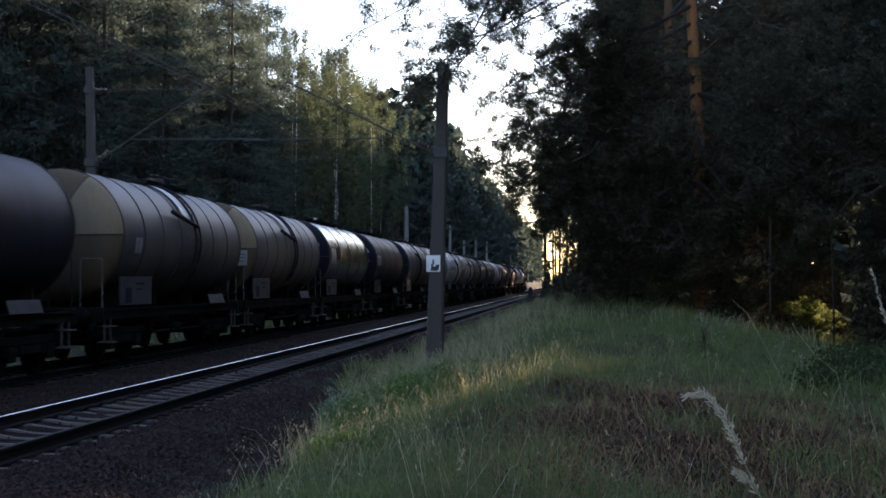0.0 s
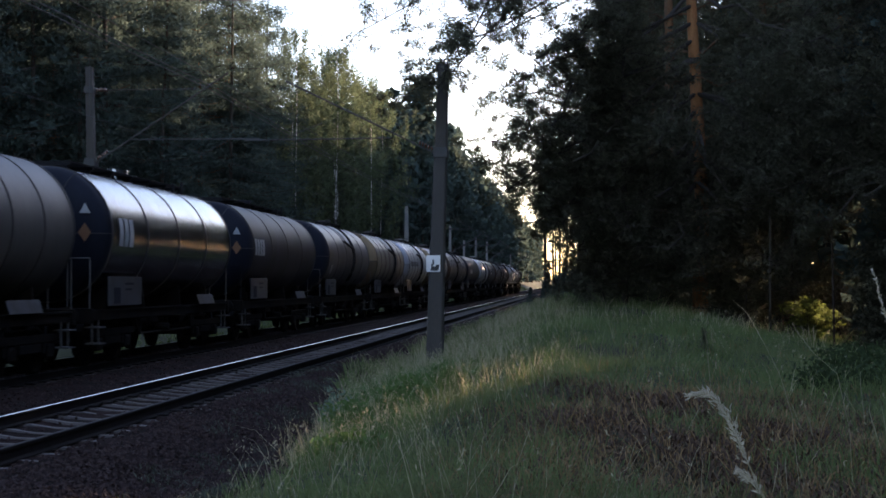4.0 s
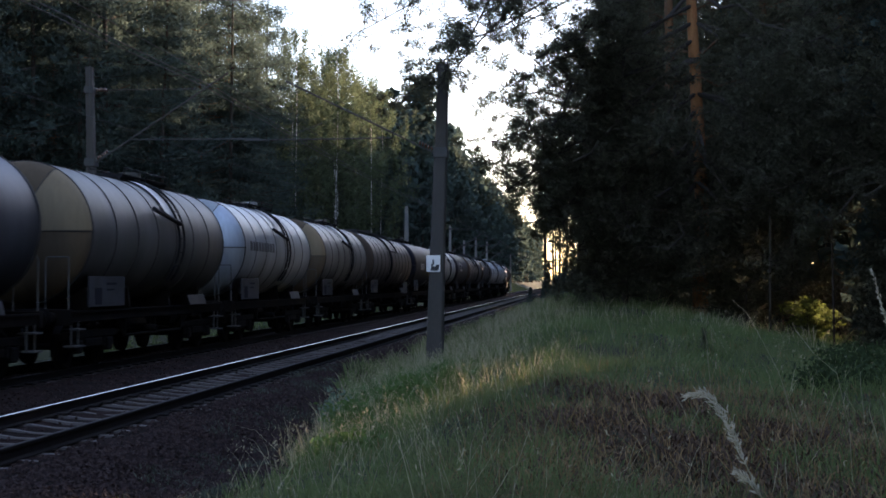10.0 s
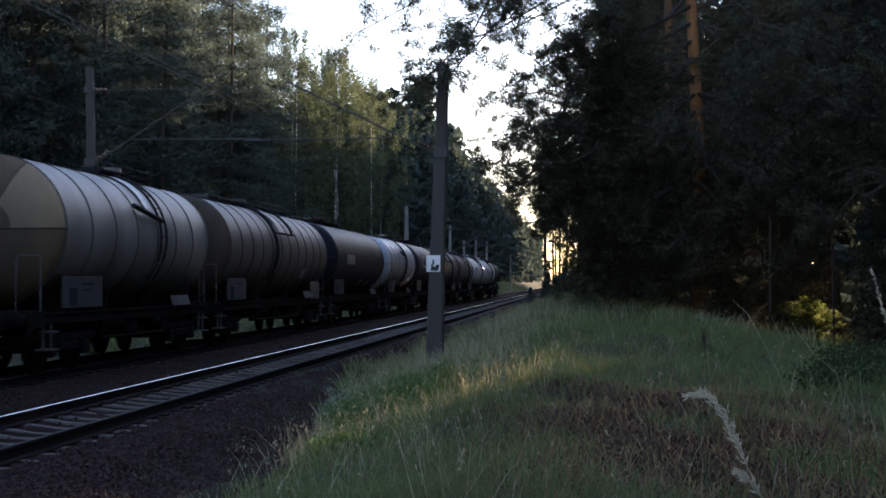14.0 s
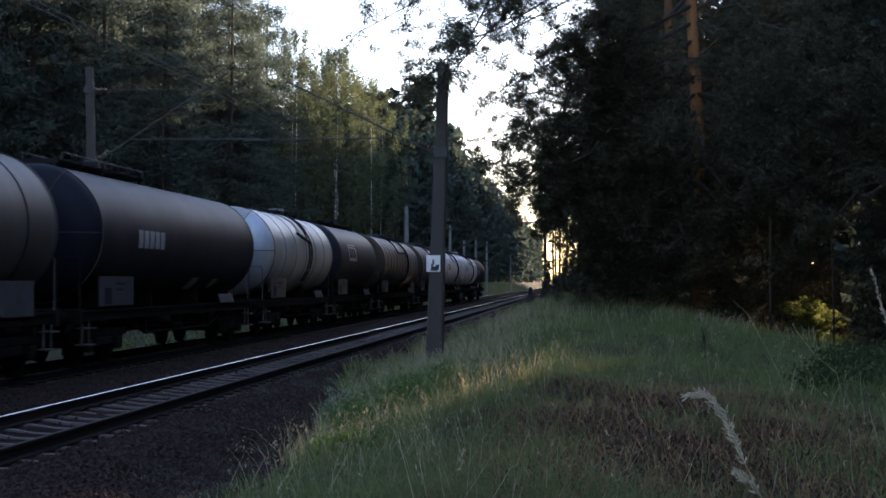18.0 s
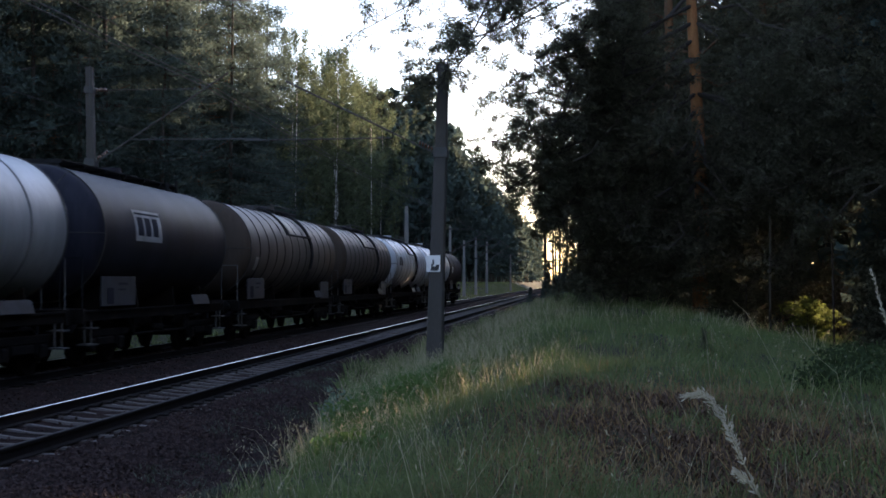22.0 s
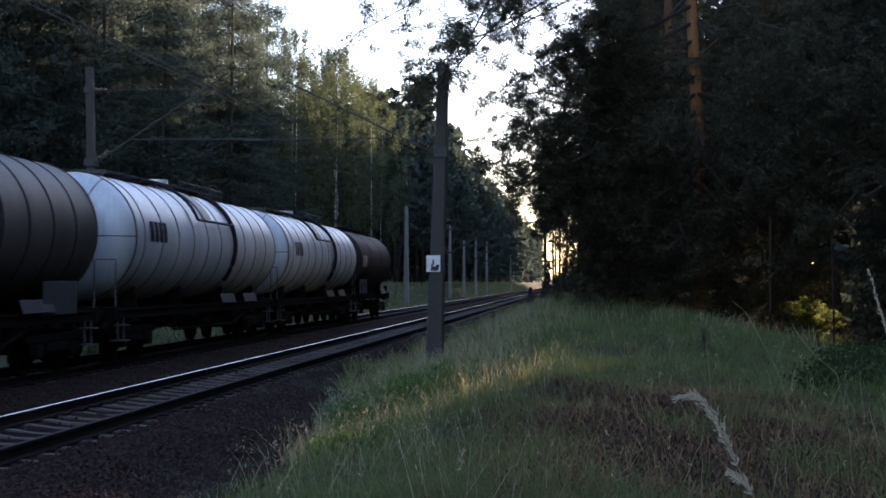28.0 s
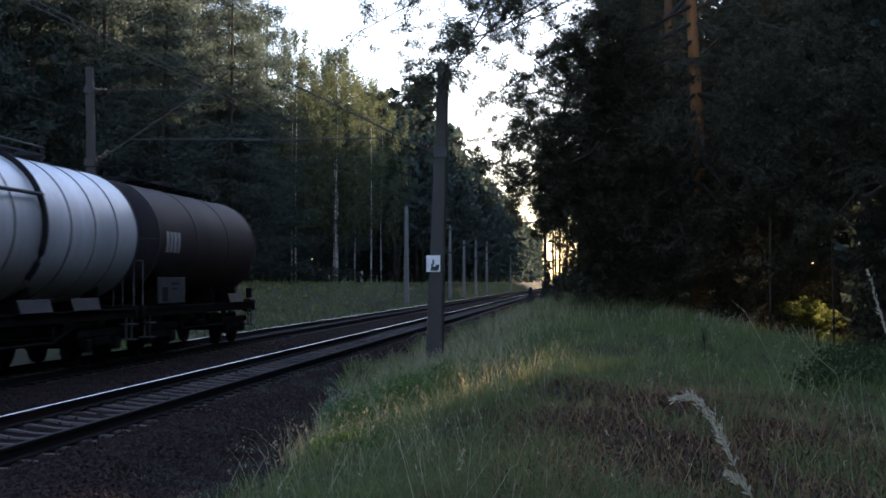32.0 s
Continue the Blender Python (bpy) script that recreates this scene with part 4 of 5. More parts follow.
def tree_meshes(seed, H, base, rad, limbs, clumps, per, leaf, slim, bark, foliage, shape="pine", clump_r=0.55, trunk_r=0.17, up=0.25, droop=0.0, lean=0.0, flat=0.5, light=False, rough=0.12):
    """Trunk with limbs, and a crown of small leaves in uneven clumps along the limbs."""
    rng = np.random.default_rng(seed)
    bm = bmesh.new()
    wob = rng.uniform(-1, 1, 4) * 0.25
    axis_at = lambda z: np.array((wob[0] * math.sin(z * 0.35 + wob[2]) * z / H + lean * z / H, wob[1] * math.sin(z * 0.3 + wob[3]) * z / H, z))
    add_tube(bm, [axis_at(H * k / 8) - np.array((0, 0, 0.3 if k == 0 else 0)) for k in (range(0, 9, 2) if light else range(9))], trunk_r, 5 if light else 8, trunk_r * 0.18)
    stem_faces = len(bm.faces)
    cent = []
    for i in range(limbs):
        u = (i + rng.random()) / limbs
        z = H * (base + (1 - base) * u)
        if shape == "pine":
            r = rad * (1 - u) ** 0.55 * (0.75 + 0.25 * math.sin(7 * u + seed)) * rng.uniform(0.42, 1.25)
        elif shape == "spruce":
            u = (i // 5 + 0.5 + 0.25 * rng.random()) / (limbs / 5)
            z = H * (base + (1 - base) * u)
            r = rad * (1 - u) ** 0.7 * rng.uniform(0.55, 1.15)
        elif shape == "round":
            r = rad * math.sin(math.pi * min(1, 0.14 + 0.86 * u)) ** 0.6 * rng.uniform(0.65, 1.15)
        else:
            r = rad * (1 - u * 0.85) * rng.uniform(0.6, 1.15)
        az = i * 2.4 + rng.uniform(-0.5, 0.5)
        p0 = axis_at(z * 0.96)
        p1 = axis_at(z) + np.array((math.cos(az) * r, math.sin(az) * r, up * r * rng.uniform(0.2, 1.4)))
        pts = limb_points(p0, p1, 0.06 * r, rng)
        add_tube(bm, pts[::5] if light else pts, trunk_r * (0.34 - 0.2 * u), 3 if light else 4, 0.012)
        for k in range(clumps):
            v = 0.28 + 0.76 * (k + rng.random()) / clumps
            q = pts[min(5, int(v * 5))] * 1.0
            if int(v * 5) < 5:
                q = q + (pts[int(v * 5) + 1] - pts[int(v * 5)]) * (v * 5 - int(v * 5))
            cent.append(q + rng.standard_normal(3) * clump_r * 0.5 * np.array((1, 1, 0.6)))
    cent = np.array(cent)
    c = np.repeat(cent, per, 0)
    sc = np.repeat(rng.uniform(0.5, 1.3, len(cent)), per)[:, None]
    ball = rng.standard_normal(c.shape)
    ball *= (rng.random(len(c)) ** 0.4 / np.linalg.norm(ball, axis=1))[:, None]
    off = ball * clump_r * 0.95 * sc * np.array((1, 1, flat))
    if droop:
        off[:, 2] -= np.abs(rng.standard_normal(len(c))) * droop
    tr = bpy.data.meshes.new("trunk")
    bm.to_mesh(tr)
    bm.free()
    tr.materials.append(bark)
    if bark is M_BIRCHBARK:
        tr.materials.append(M_DARKBARK)
        for p in tr.polygons:
            p.material_index = 1 if p.index >= stem_faces else 0
    tr.shade_smooth()
    out = c + off
    nrm = np.stack([out[:, 0], out[:, 1], (out[:, 2] - H * 0.4) * 0.25], 1)
    nrm = nrm / (np.linalg.norm(nrm, axis=1)[:, None] + 1e-6) * 0.5 + ball * 1.1 + np.array((0, 0, 0.3)) + rng.standard_normal(out.shape) * rough
    return tr, quads_mesh("crown", leaf_quads(out, leaf, slim, rng, droop, True), foliage, 3, nrm)


def plant(name, meshes, x, y, turn, scale, label, category, group="", sink=0.05):
    t = new(name)
    tagged(t, label, category, group)
    t.location = (x, y, float(ground_z(x, y)) - sink)
    t.rotation_euler = (0, 0, turn)
    t.scale = (scale,) * 3
    part_of("trunk", meshes[0], t)
    part_of("crown", meshes[1], t)
    return t


WOODS = []


def joined_tree(meshes, x, y, turn, scale):
    WOODS.append((meshes, x, y, turn, scale))


def join_woods():
    """Distant woods and unseen shading trees, as one mass of crowns and one of trunks."""
    for k, (name, label) in enumerate((("distant_trunks", "dark trunks of the deep and distant pine woods and of unseen shading trees"), ("distant_crowns", "dark green crowns of the deep and distant pine woods and of unseen shading trees"))):
        vs, fs, ns, o = [], [], [], 0
        for meshes, x, y, turn, scale in WOODS:
            me = meshes[k]
            v = np.empty(len(me.vertices) * 3, np.float32)
            me.vertices.foreach_get("co", v)
            v = v.reshape(-1, 3) * scale
            c, s = math.cos(turn), math.sin(turn)
            spin = np.array(((c, s, 0), (-s, c, 0), (0, 0, 1)), np.float32)
            v = v @ spin + np.array((x, y, float(ground_z(x, y)) - 0.05), np.float32)
            if k == 1:
                w = np.empty(len(me.vertices) * 3, np.float32)
                me.attributes["custom_normal"].data.foreach_get("vector", w)
                ns.append((w.reshape(-1, 3) @ spin)[::3])
            else:
                fs += [tuple(i + o for i in p.vertices) for p in me.polygons]
            o += len(v)
            vs.append(v)
        vs = np.concatenate(vs)
        me = mesh_of(name, vs, fs, M_DARKBARK, True) if k == 0 else quads_mesh(name, vs.reshape(-1, 3, 3), M_NEEDLE, 3, np.concatenate(ns))
        tagged(new(name, me), label, "woods", kind="stuff")


RAY = np.array((SUN_DIR.x, SUN_DIR.y)) / math.hypot(SUN_DIR.x, SUN_DIR.y)


def in_glade(x, y, r, wide=1.4):
    """True in the gaps of the wood through which the sun reaches the bank and a bush."""
    for gx_, gy_, reach in ((-1.0, 17.2, r * wide), (6.6, 40.0, r * 0.8)):
        along, side = (x - gx_) * RAY[0] + (y - gy_) * RAY[1], (x - gx_) * RAY[1] - (y - gy_) * RAY[0]
        if along > -1 and abs(side) < reach:
            return True
    return False


rng = np.random.default_rng(21)
PINES = [tree_meshes(100 + k, 22 + k % 3, 0.16 + 0.06 * (k % 3), 4.9, 50, 7, 52, 0.135, 0.25, M_PINEBARK, M_NEEDLE, "spruce", 1.0, 0.18, up=0.06, flat=0.34) for k in range(5)]
DUSKY = [tree_meshes(120 + k, 22 + k % 3, 0.22 + 0.06 * (k % 3), 4.8, 34, 6, 34, 0.16, 0.24, M_PINEBARK, M_NEEDLE, "pine", 0.95, 0.18, flat=0.32) for k in range(3)]


# a pine with its crown swapped to the sun-lightened needle colour
def dry(meshes):
    crown = meshes[1].copy()
    crown.materials.clear()
    crown.materials.append(M_NEEDLELIT)
    return meshes[0], crown


PINES_LIT = [dry(m) for m in DUSKY]
EDGE = [tree_meshes(200 + k, 16 + 2 * k, 0.04, 4.8, 55, 7, 48, 0.13, 0.25, M_DARKBARK, M_NEEDLE, "spruce", 1.0, 0.14, up=-0.08, droop=0.10, flat=0.30) for k in range(4)]
TALL = [tree_meshes(300 + k, 23 + k, 0.50, 3.0, 28, 7, 30, 0.15, 0.34, M_REDBARK, M_NEEDLE, "pine", 0.75, 0.2, flat=0.4) for k in range(3)]
FAR = [tree_meshes(350 + k, 21 + k, 0.06 + 0.10 * k, 4.0, 28, 5, 10, 0.52, 0.42, M_DARKBARK, M_NEEDLE, "pine", 1.1, 0.18, flat=0.4, light=True) for k in range(4)]
FARTHER = [tree_meshes(360 + k, 21 + k, 0.05 + 0.06 * k, 4.4, 26, 4, 10, 0.62, 0.45, M_DARKBARK, M_NEEDLE, "pine", 1.2, 0.18, flat=0.4, light=True) for k in range(3)]
SHRUBS = [tree_meshes(365 + k, 21, 0.03, 4.6, 36, 6, 26, 0.33, 0.26, M_DARKBARK, M_NEEDLE, "spruce", 1.1, 0.16, up=-0.05, flat=0.34, light=True) for k in range(2)]
SHADY = [tree_meshes(370 + k, 22 + k, 0.05, 4.2, 34, 8, 10, 0.48, 0.46, M_DARKBARK, M_NEEDLE, "pine", 1.0, 0.18, light=True) for k in range(3)]
BIRCHES = [tree_meshes(400 + k, 18.0 + k, 0.22, 4.2, 40, 7, 64, 0.09, 0.5, M_BIRCHBARK, M_BIRCHLEAF, "round", 0.36, 0.078, up=0.75, droop=0.7, flat=2.4, rough=0.3) for k in range(3)]

# the forest edge beyond the far track, row by row
LAB_P, LAB_E, LAB_T = "tall dark green pine at the forest edge", "dense dark green tree with low branches at the forest edge", "tall pine with bare reddish trunk in the forest"
y = 2.0
k = 0
while y < 760:
    if y < 34:
        y = 36.0
    step = 6.0 if y < 38 else 3.7 if y < 130 else (5.0 if y < 260 else 8 if y < 420 else 14)
    for row, (xr, kinds, lab) in enumerate(((-22.0, EDGE, LAB_E), (-26.0, PINES, LAB_P), (-30.5, TALL, LAB_T), (-35, FAR, LAB_P))):
        if row == 0 and 98 < y < 150:
            continue                       # the birches stand here
        if row > 1 and (y < 38 or y > 300) or row == 3 and y > 200:
            continue
        if row == 0 and k % 4 == 3 and 38 < y < 130:
            continue
        if row == 1 and k % 3 == 2:
            kinds, lab = EDGE, LAB_E
        if y < 38 or y > 150:
            kinds = FAR if y < 240 else FARTHER
        m = kinds[int(rng.integers(len(kinds)))]
        s = rng.uniform(0.95, 1.15)
        if 99 < y < 165:
            s *= 0.72
        if row == 3 and y < 200:
            joined_tree(FAR[k % 2], -41 + 2 * (k % 3), y + 1.5, k * 1.1, 0.9)
            joined_tree(FAR[0], -49 + 2 * (k % 3), y, k * 1.7, 0.85)
        if row == 1 and y > 60:
            plant("forest_shrub", SHRUBS[k % 2] if y < 135 else FARTHER[(k + 1) % 2], -24.5 - 2.5 * (k % 2), y + 0.8, k * 1.9, 0.22 + 0.1 * (k % 3), "dark leafy shrub in the forest undergrowth", "shrub", "forest undergrowth")
        px, py, turn = xr + rng.uniform(-1.5, 1.5), y + rng.uniform(-1.2, 1.2), rng.uniform(0, 6.28)
        if kinds in (FAR, FARTHER):
            joined_tree(m, px, py, turn, s)
        else:
            plant("pine_tree" if kinds is not EDGE else "forest_tree", m, px, py, turn, s, lab, "tree", "forest beyond the tracks")
    y += step
    k += 1
for x, y, s in ((-20.4, 113, 1.0), (-21.2, 118, 1.02), (-20.2, 131, 1.05), (-22.4, 106, 0.96), (-22.6, 124, 1.1), (-23.5, 141, 1.05), (-24, 112, 1.08), (-22.0, 150, 1.0)):
    plant("birch_tree", BIRCHES[int(rng.integers(3))], x, y, rng.uniform(0, 6.28), s, "slender birch with white bark and light green leaves", "tree", "birches at the forest edge")

# the trees on the camera's side of the line, close by
NEARPINE = [tree_meshes(500 + k, 15 + 2 * k, (0.03, 0.03, 0.14)[k], 4.0, 60, 11, 46, 0.08, 0.20, M_DARKBARK, M_NEEDLELIT if k != 1 else M_LEAF, "pine", 0.58, 0.15, up=0.1, droop=0.22) for k in range(3)]
# pines added up-sun, some out of view, to shade the train
for i, (x, y) in enumerate(((11.0, 50.2), (14.5, 51.6), (12.4, 46.6), (8.5, 57.0), (11.0, 62.0), (10.0, 66.0), (9.8, 54.8), (13.5, 58.5), (14.5, 63.0), (12.8, 55.2), (15.4, 60.2), (11.6, 58.2), (12.0, 70.0), (7.0, 61.5))):
    plant("pine_tree", TALL[i] if i < 3 else PINES_LIT[i % 3], x, y, i * 1.3, 1.0 if i < 3 else 1.15, LAB_T if i < 3 else LAB_P, "tree", "pine wood behind the bank")
SAPLING = tree_meshes(540, 6.0, 0.02, 2.0, 40, 8, 48, 0.065, 0.20, M_DARKBARK, M_NEEDLELIT, "pine", 0.42, 0.06, up=0.1, droop=0.15)
for i, (x, y, s) in enumerate(((0.7, 38.5, 0.8), (2.4, 37.2, 0.7), (3.9, 38.4, 0.9), (4.4, 38.0, 0.75), (10.2, 36.6, 0.8), (11.0, 40.5, 0.9), (1.5, 41.5, 1.0), (5.6, 43.5, 0.9), (4.4, 36.5, 0.55), (3.7, 45.0, 1.0), (4.5, 46.0, 1.15), (5.3, 45.4, 1.05), (6.1, 46.4, 1.1), (8.3, 44.6, 0.85), (7.4, 47.0, 1.0))):
    plant("pine_sapling", SAPLING, x, y, i * 1.3, s, "low bushy young pine at the wood's edge", "tree", "young pines under the trees")
LAB_N = "dark drooping pine with branches down to the grass"
for i, (x, y, s, turn) in enumerate(((1.2, 36.4, 0.7, 0.4), (17.5, 34, 0.9, 2.1), (5.2, 42.5, 0.62, 4.0), (4.0, 48, 1.1, 1.2), (24.5, 44.0, 1.0, 5.0), (12.0, 42.6, 0.9, 0.9), (8.7, 47.5, 0.75, 2.2), (10.4, 50.5, 0.8, 3.1))):
    plant("pine_tree", NEARPINE[(0, 1, 2, 0, 2, 2, 0, 0)[i]], x, y, turn, s, LAB_N, "tree", "trees beside the bank")
for i in range(60):
    y = 54 + 8 * (i // 4) + 4 * ((i * 0.618) % 1)
    x = 3.6 + 0.02 * (y - 54) + 5.2 * (i % 4) + 2.4 * ((i * 0.755) % 1)
    if in_glade(x, y, 3.3):
        continue
    if x > 8 and i % 3 == 0:
        continue
    kinds = (TALL if x > 8 else EDGE if i % 4 == 1 else PINES_LIT) if y < 80 else FAR
    if kinds is FAR:
        joined_tree(FAR[i % 4], x, y, i * 2.1, 1.0 + 0.15 * ((i * 0.37) % 1))
    else:
        plant("pine_tree", kinds[i % len(kinds)], x, y, i * 2.1, 0.95 + 0.15 * ((i * 0.37) % 1), LAB_T if kinds is TALL else LAB_P, "tree", "pine wood behind the bank")
# trees hidden behind nearer ones, added and made tall to shade the far forest
for i in range(64):
    y = 175 + 5 * i
    x = 2.8 + 7 * ((i * 0.618) % 1)
    joined_tree(FAR[i % 4], x, y, i * 2.1, (0.95 if i < 2 else 1.3) + 0.15 * ((i * 0.37) % 1))
    joined_tree(FARTHER[i % 3], x + 7, y + 2, i * 1.1, 1.1 if i < 2 else 1.45)
# more hidden trees, added to shade the far ground
for i in range(36):
    joined_tree(FARTHER[i % 3], 1.0 + 12 * ((i * 0.618) % 1), 490 + 12 * i, i * 1.9, 1.1)
# a mostly unseen belt of trees, added up-sun to shade the line
for i in range(24):
    x, y = 16.5 + 2.5 * ((i * 0.618) % 1) + 0.2 * max(0, 3.4 * i - 42), 38 + 3.4 * i
    if not in_glade(x, y, 3.6, 1.75):
        joined_tree(SHADY[i % 3], x, y, i * 1.7, 1.1)
# low scrub at the foot of the young pines
for i in range(34):
    y = 92 + 2.6 * i
    joined_tree(SHADY[i % 3], -3.3 + 4.4 * ((i * 0.618) % 1) + 0.01 * (y - 92), y, i * 2.7, 0.07 + 0.06 * ((i * 0.43) % 1))
# trees added to keep the sun off the birches and the rails
for i in range(18):
    joined_tree(SHADY[i % 3], 7.0 + 9.0 * ((i * 0.618) % 1), 136 + 4.2 * i, i * 1.9, 1.1)
for x, y, s in ((7.5, 60.0, 0.5), (5.8, 57.5, 0.45), (9.0, 62.5, 0.5)):
    joined_tree(FAR[0], x, y, x, s)
YOUNG = [tree_meshes(700 + k, 13 + k, 0.56, 1.8, 20, 5, 14, 0.18, 0.30, M_DARKBARK, M_NEEDLE, "pine", 0.6, 0.13) for k in range(2)]
for i, (x, y, s) in enumerate(((-3.3, 132, 1.0), (-2.2, 118, 0.95), (-3.9, 160, 1.1), (-1.2, 126, 1.05), (0.2, 118, 1.1), (-2.6, 190, 1.2), (-3.6, 144, 0.9), (-1.6, 108, 0.8), (-0.6, 150, 1.2), (0.4, 104, 1.1), (-3.0, 175, 1.2))):
    plant("young_pine", YOUNG[i % 2], x, y, i * 1.7, s, "thin young pine beside the line, far off", "tree", "young pines beside the line")
BUSH = tree_meshes(610, 3.4, 0.05, 1.7, 34, 8, 26, 0.07, 0.5, M_DARKBARK, M_SUNLEAF, "round", 0.35, 0.05, up=0.5)
plant("leafy_bush", BUSH, 6.55, 40, 0.3, 0.43, "sunlit yellow-green leafy bush at the wood's edge", "bush", "bushes under the pines")
plant("leafy_bush", BUSH, 7.1, 40.9, 2.3, 0.34, "sunlit yellow-green leafy bush at the wood's edge", "bush", "bushes under the pines")
# unseen trees added beside and behind the camera to shade the line
for i in range(36):
    y = -10 + 1.7 * i
    x = 8.0 + 0.235 * max(0, y) + (4.0 if y > 6 else 0) + 9 * ((i * 0.618) % 1)
    if in_glade(x, y, 3.3, 1.9):
        continue
    joined_tree(SHADY[i % 3], x, y, i * 1.3, 1.0 + 0.2 * ((i * 0.37) % 1))
for x, y in ((7.6, -5.0), (9.6, 5.5)):
    joined_tree(SHADY[2], x, y, x * 3, 1.05)
# helper crowns for shading, set up-sun of the bank
CANOPY = [tree_meshes(390, 9.5, 0.60, 2.0, 30, 6, 75, 0.085, 0.20, M_DARKBARK, M_NEEDLELIT, "round", 0.6, 0.045, up=0.05, light=True)]


def up_sun(along, side):
    return -1.0 + RAY[0] * along + RAY[1] * side, 17.2 + RAY[1] * along - RAY[0] * side


# pines added up-sun, mostly unseen, to narrow the gap for the sun
for i, (along, side, s) in enumerate(((20, 5.9, 0.9), (27, 6.4, 1.0), (27, -4.7, 1.0), (33, 5.8, 1.05), (33, -3.6, 0.5), (27, 5.0, 0.62), (30, -3.7, 0.55), (22, -1.9, 0.5), (22, 2.2, 0.5), (24, -2.8, 0.7), (25, -5.0, 0.7))):
    x, y = up_sun(along, side)
    if side < -3 and i < 5:
        plant("pine_tree", NEARPINE[2], x, y, i * 1.1, s, LAB_N, "tree", "trees beside the bank")
    else:
        joined_tree(SHADY[i % 2], x, y, i * 1.1, s)
HEDGE = tree_meshes(395, 4.5, 0.02, 1.7, 40, 6, 64, 0.088, 0.22, M_DARKBARK, M_NEEDLELIT, "round", 0.5, 0.08, up=0.1, light=True)
# low pines and high crowns added to cut down the beam of sun
for k, side in enumerate((0.5, 2.0, 3.4, 4.8, -1.35)):
    plant("pine_sapling", HEDGE, *up_sun(16.2 + 0.5 * (k % 2), side), k * 1.7, 1.0 if side > 1.5 else 0.60 if side < 0 else 0.62, "low bushy young pine at the wood's edge", "tree", "young pines under the trees")
for k, side in enumerate((-4.4, -3.0, -1.25, 0.5, 2.0, 3.4, 4.8, -0.4)):
    plant("pine_tree", CANOPY[0], *up_sun(16.5 + 0.5 * (k % 2), side), k, 0.82 if -0.5 < side < 0.6 else 0.72 if side > 0 else 0.56 if side > -2 else 0.70, "slender pine with a high bushy crown", "tree", "trees beside the bank")
# high crowns added up-sun to keep the sun off the train
for k, (along, side) in enumerate(((27, -5.2), (27.5, -6.4), (28, -7.6), (26.5, -8.6))):
    plant("pine_tree", CANOPY[0], *up_sun(along, side), k * 1.9, 1.05, "slender pine with a high bushy crown", "tree", "trees beside the bank")
# low and high rows of added, unseen boughs leave the sun a small window
for k, side in enumerate((-0.9, -0.3, 0.3, 0.9)):
    plant("pine_sapling", HEDGE, *up_sun(17.4 + 0.4 * (k % 2), side), k * 2.3, 0.84, "low bushy young pine at the wood's edge", "tree", "young pines under the trees")
    plant("pine_tree", CANOPY[0], *up_sun(19.6 + 0.4 * (k % 2), side), k * 2.1, 0.97, "slender pine with a high bushy crown", "tree", "trees beside the bank")
    plant("pine_tree", CANOPY[0], *up_sun(17.8 + 0.4 * (k % 2), side), k * 1.3, 0.83, "slender pine with a high bushy crown", "tree", "trees beside the bank")
# two unseen tall pines added to shorten the patch of sun
for side in (-1.5, 1.5):
    x, y = up_sun(24, side)
    plant("pine_tree", TALL[int(side) % 3], x, y, side, 0.70, LAB_T, "tree", "pine wood behind the bank")
for i, (x, y) in enumerate(((2.9, 44.5), (2.8, 52.5), (7.0, 53), (2.2, 59), (2.1, 66), (2.4, 73), (2.8, 80))):
    plant("pine_tree", PINES_LIT[i % 3], x, y, i * 1.3, 1.12, LAB_P, "tree", "pine wood behind the bank")
for i in range(12):
    y = 76 + 7.0 * i
    joined_tree(FAR[i % 2], y * (0.10 + 0.15 * ((i * 0.618) % 1)), y, i * 1.9, 0.9 + 0.2 * ((i * 0.37) % 1))
for i in range(26):
    y = 58 + 1.6 * i
    joined_tree(FAR[0], y * (0.125 + 0.11 * ((i * 0.618) % 1)), y, i * 2.3, 0.16 + 0.1 * ((i * 0.43) % 1))
# unseen forest added on all sides closes the place and blocks the low sky
for i in range(120):
    x, y = 25 + 26 * ((i * 0.618) % 1), -46 + 0.85 * i
    if not in_glade(x, y, 3.4, 1.5):
        joined_tree(FARTHER[i % 3], x, y, i * 1.3, 0.62)
# unseen trees added to keep the sun off the wood in view
for i in range(44):
    y = 62 + 1.8 * i
    x = 0.25 * y + 4 + 12 * ((i * 0.618) % 1)
    if not in_glade(x, y, 3.4, 1.0):
        joined_tree(FARTHER[i % 3], x, y, i * 1.5, 1.15)
for i in range(44):
    joined_tree(FARTHER[i % 3], -23 - 11 * ((i * 0.618) % 1), -56 + 2.0 * i, i * 1.7, 0.75)
for i in range(36):
    joined_tree(FARTHER[i % 3], 4 + 0.9 * i, -16 - 22 * ((i * 0.618) % 1), i * 1.1, 0.62)
join_woods()

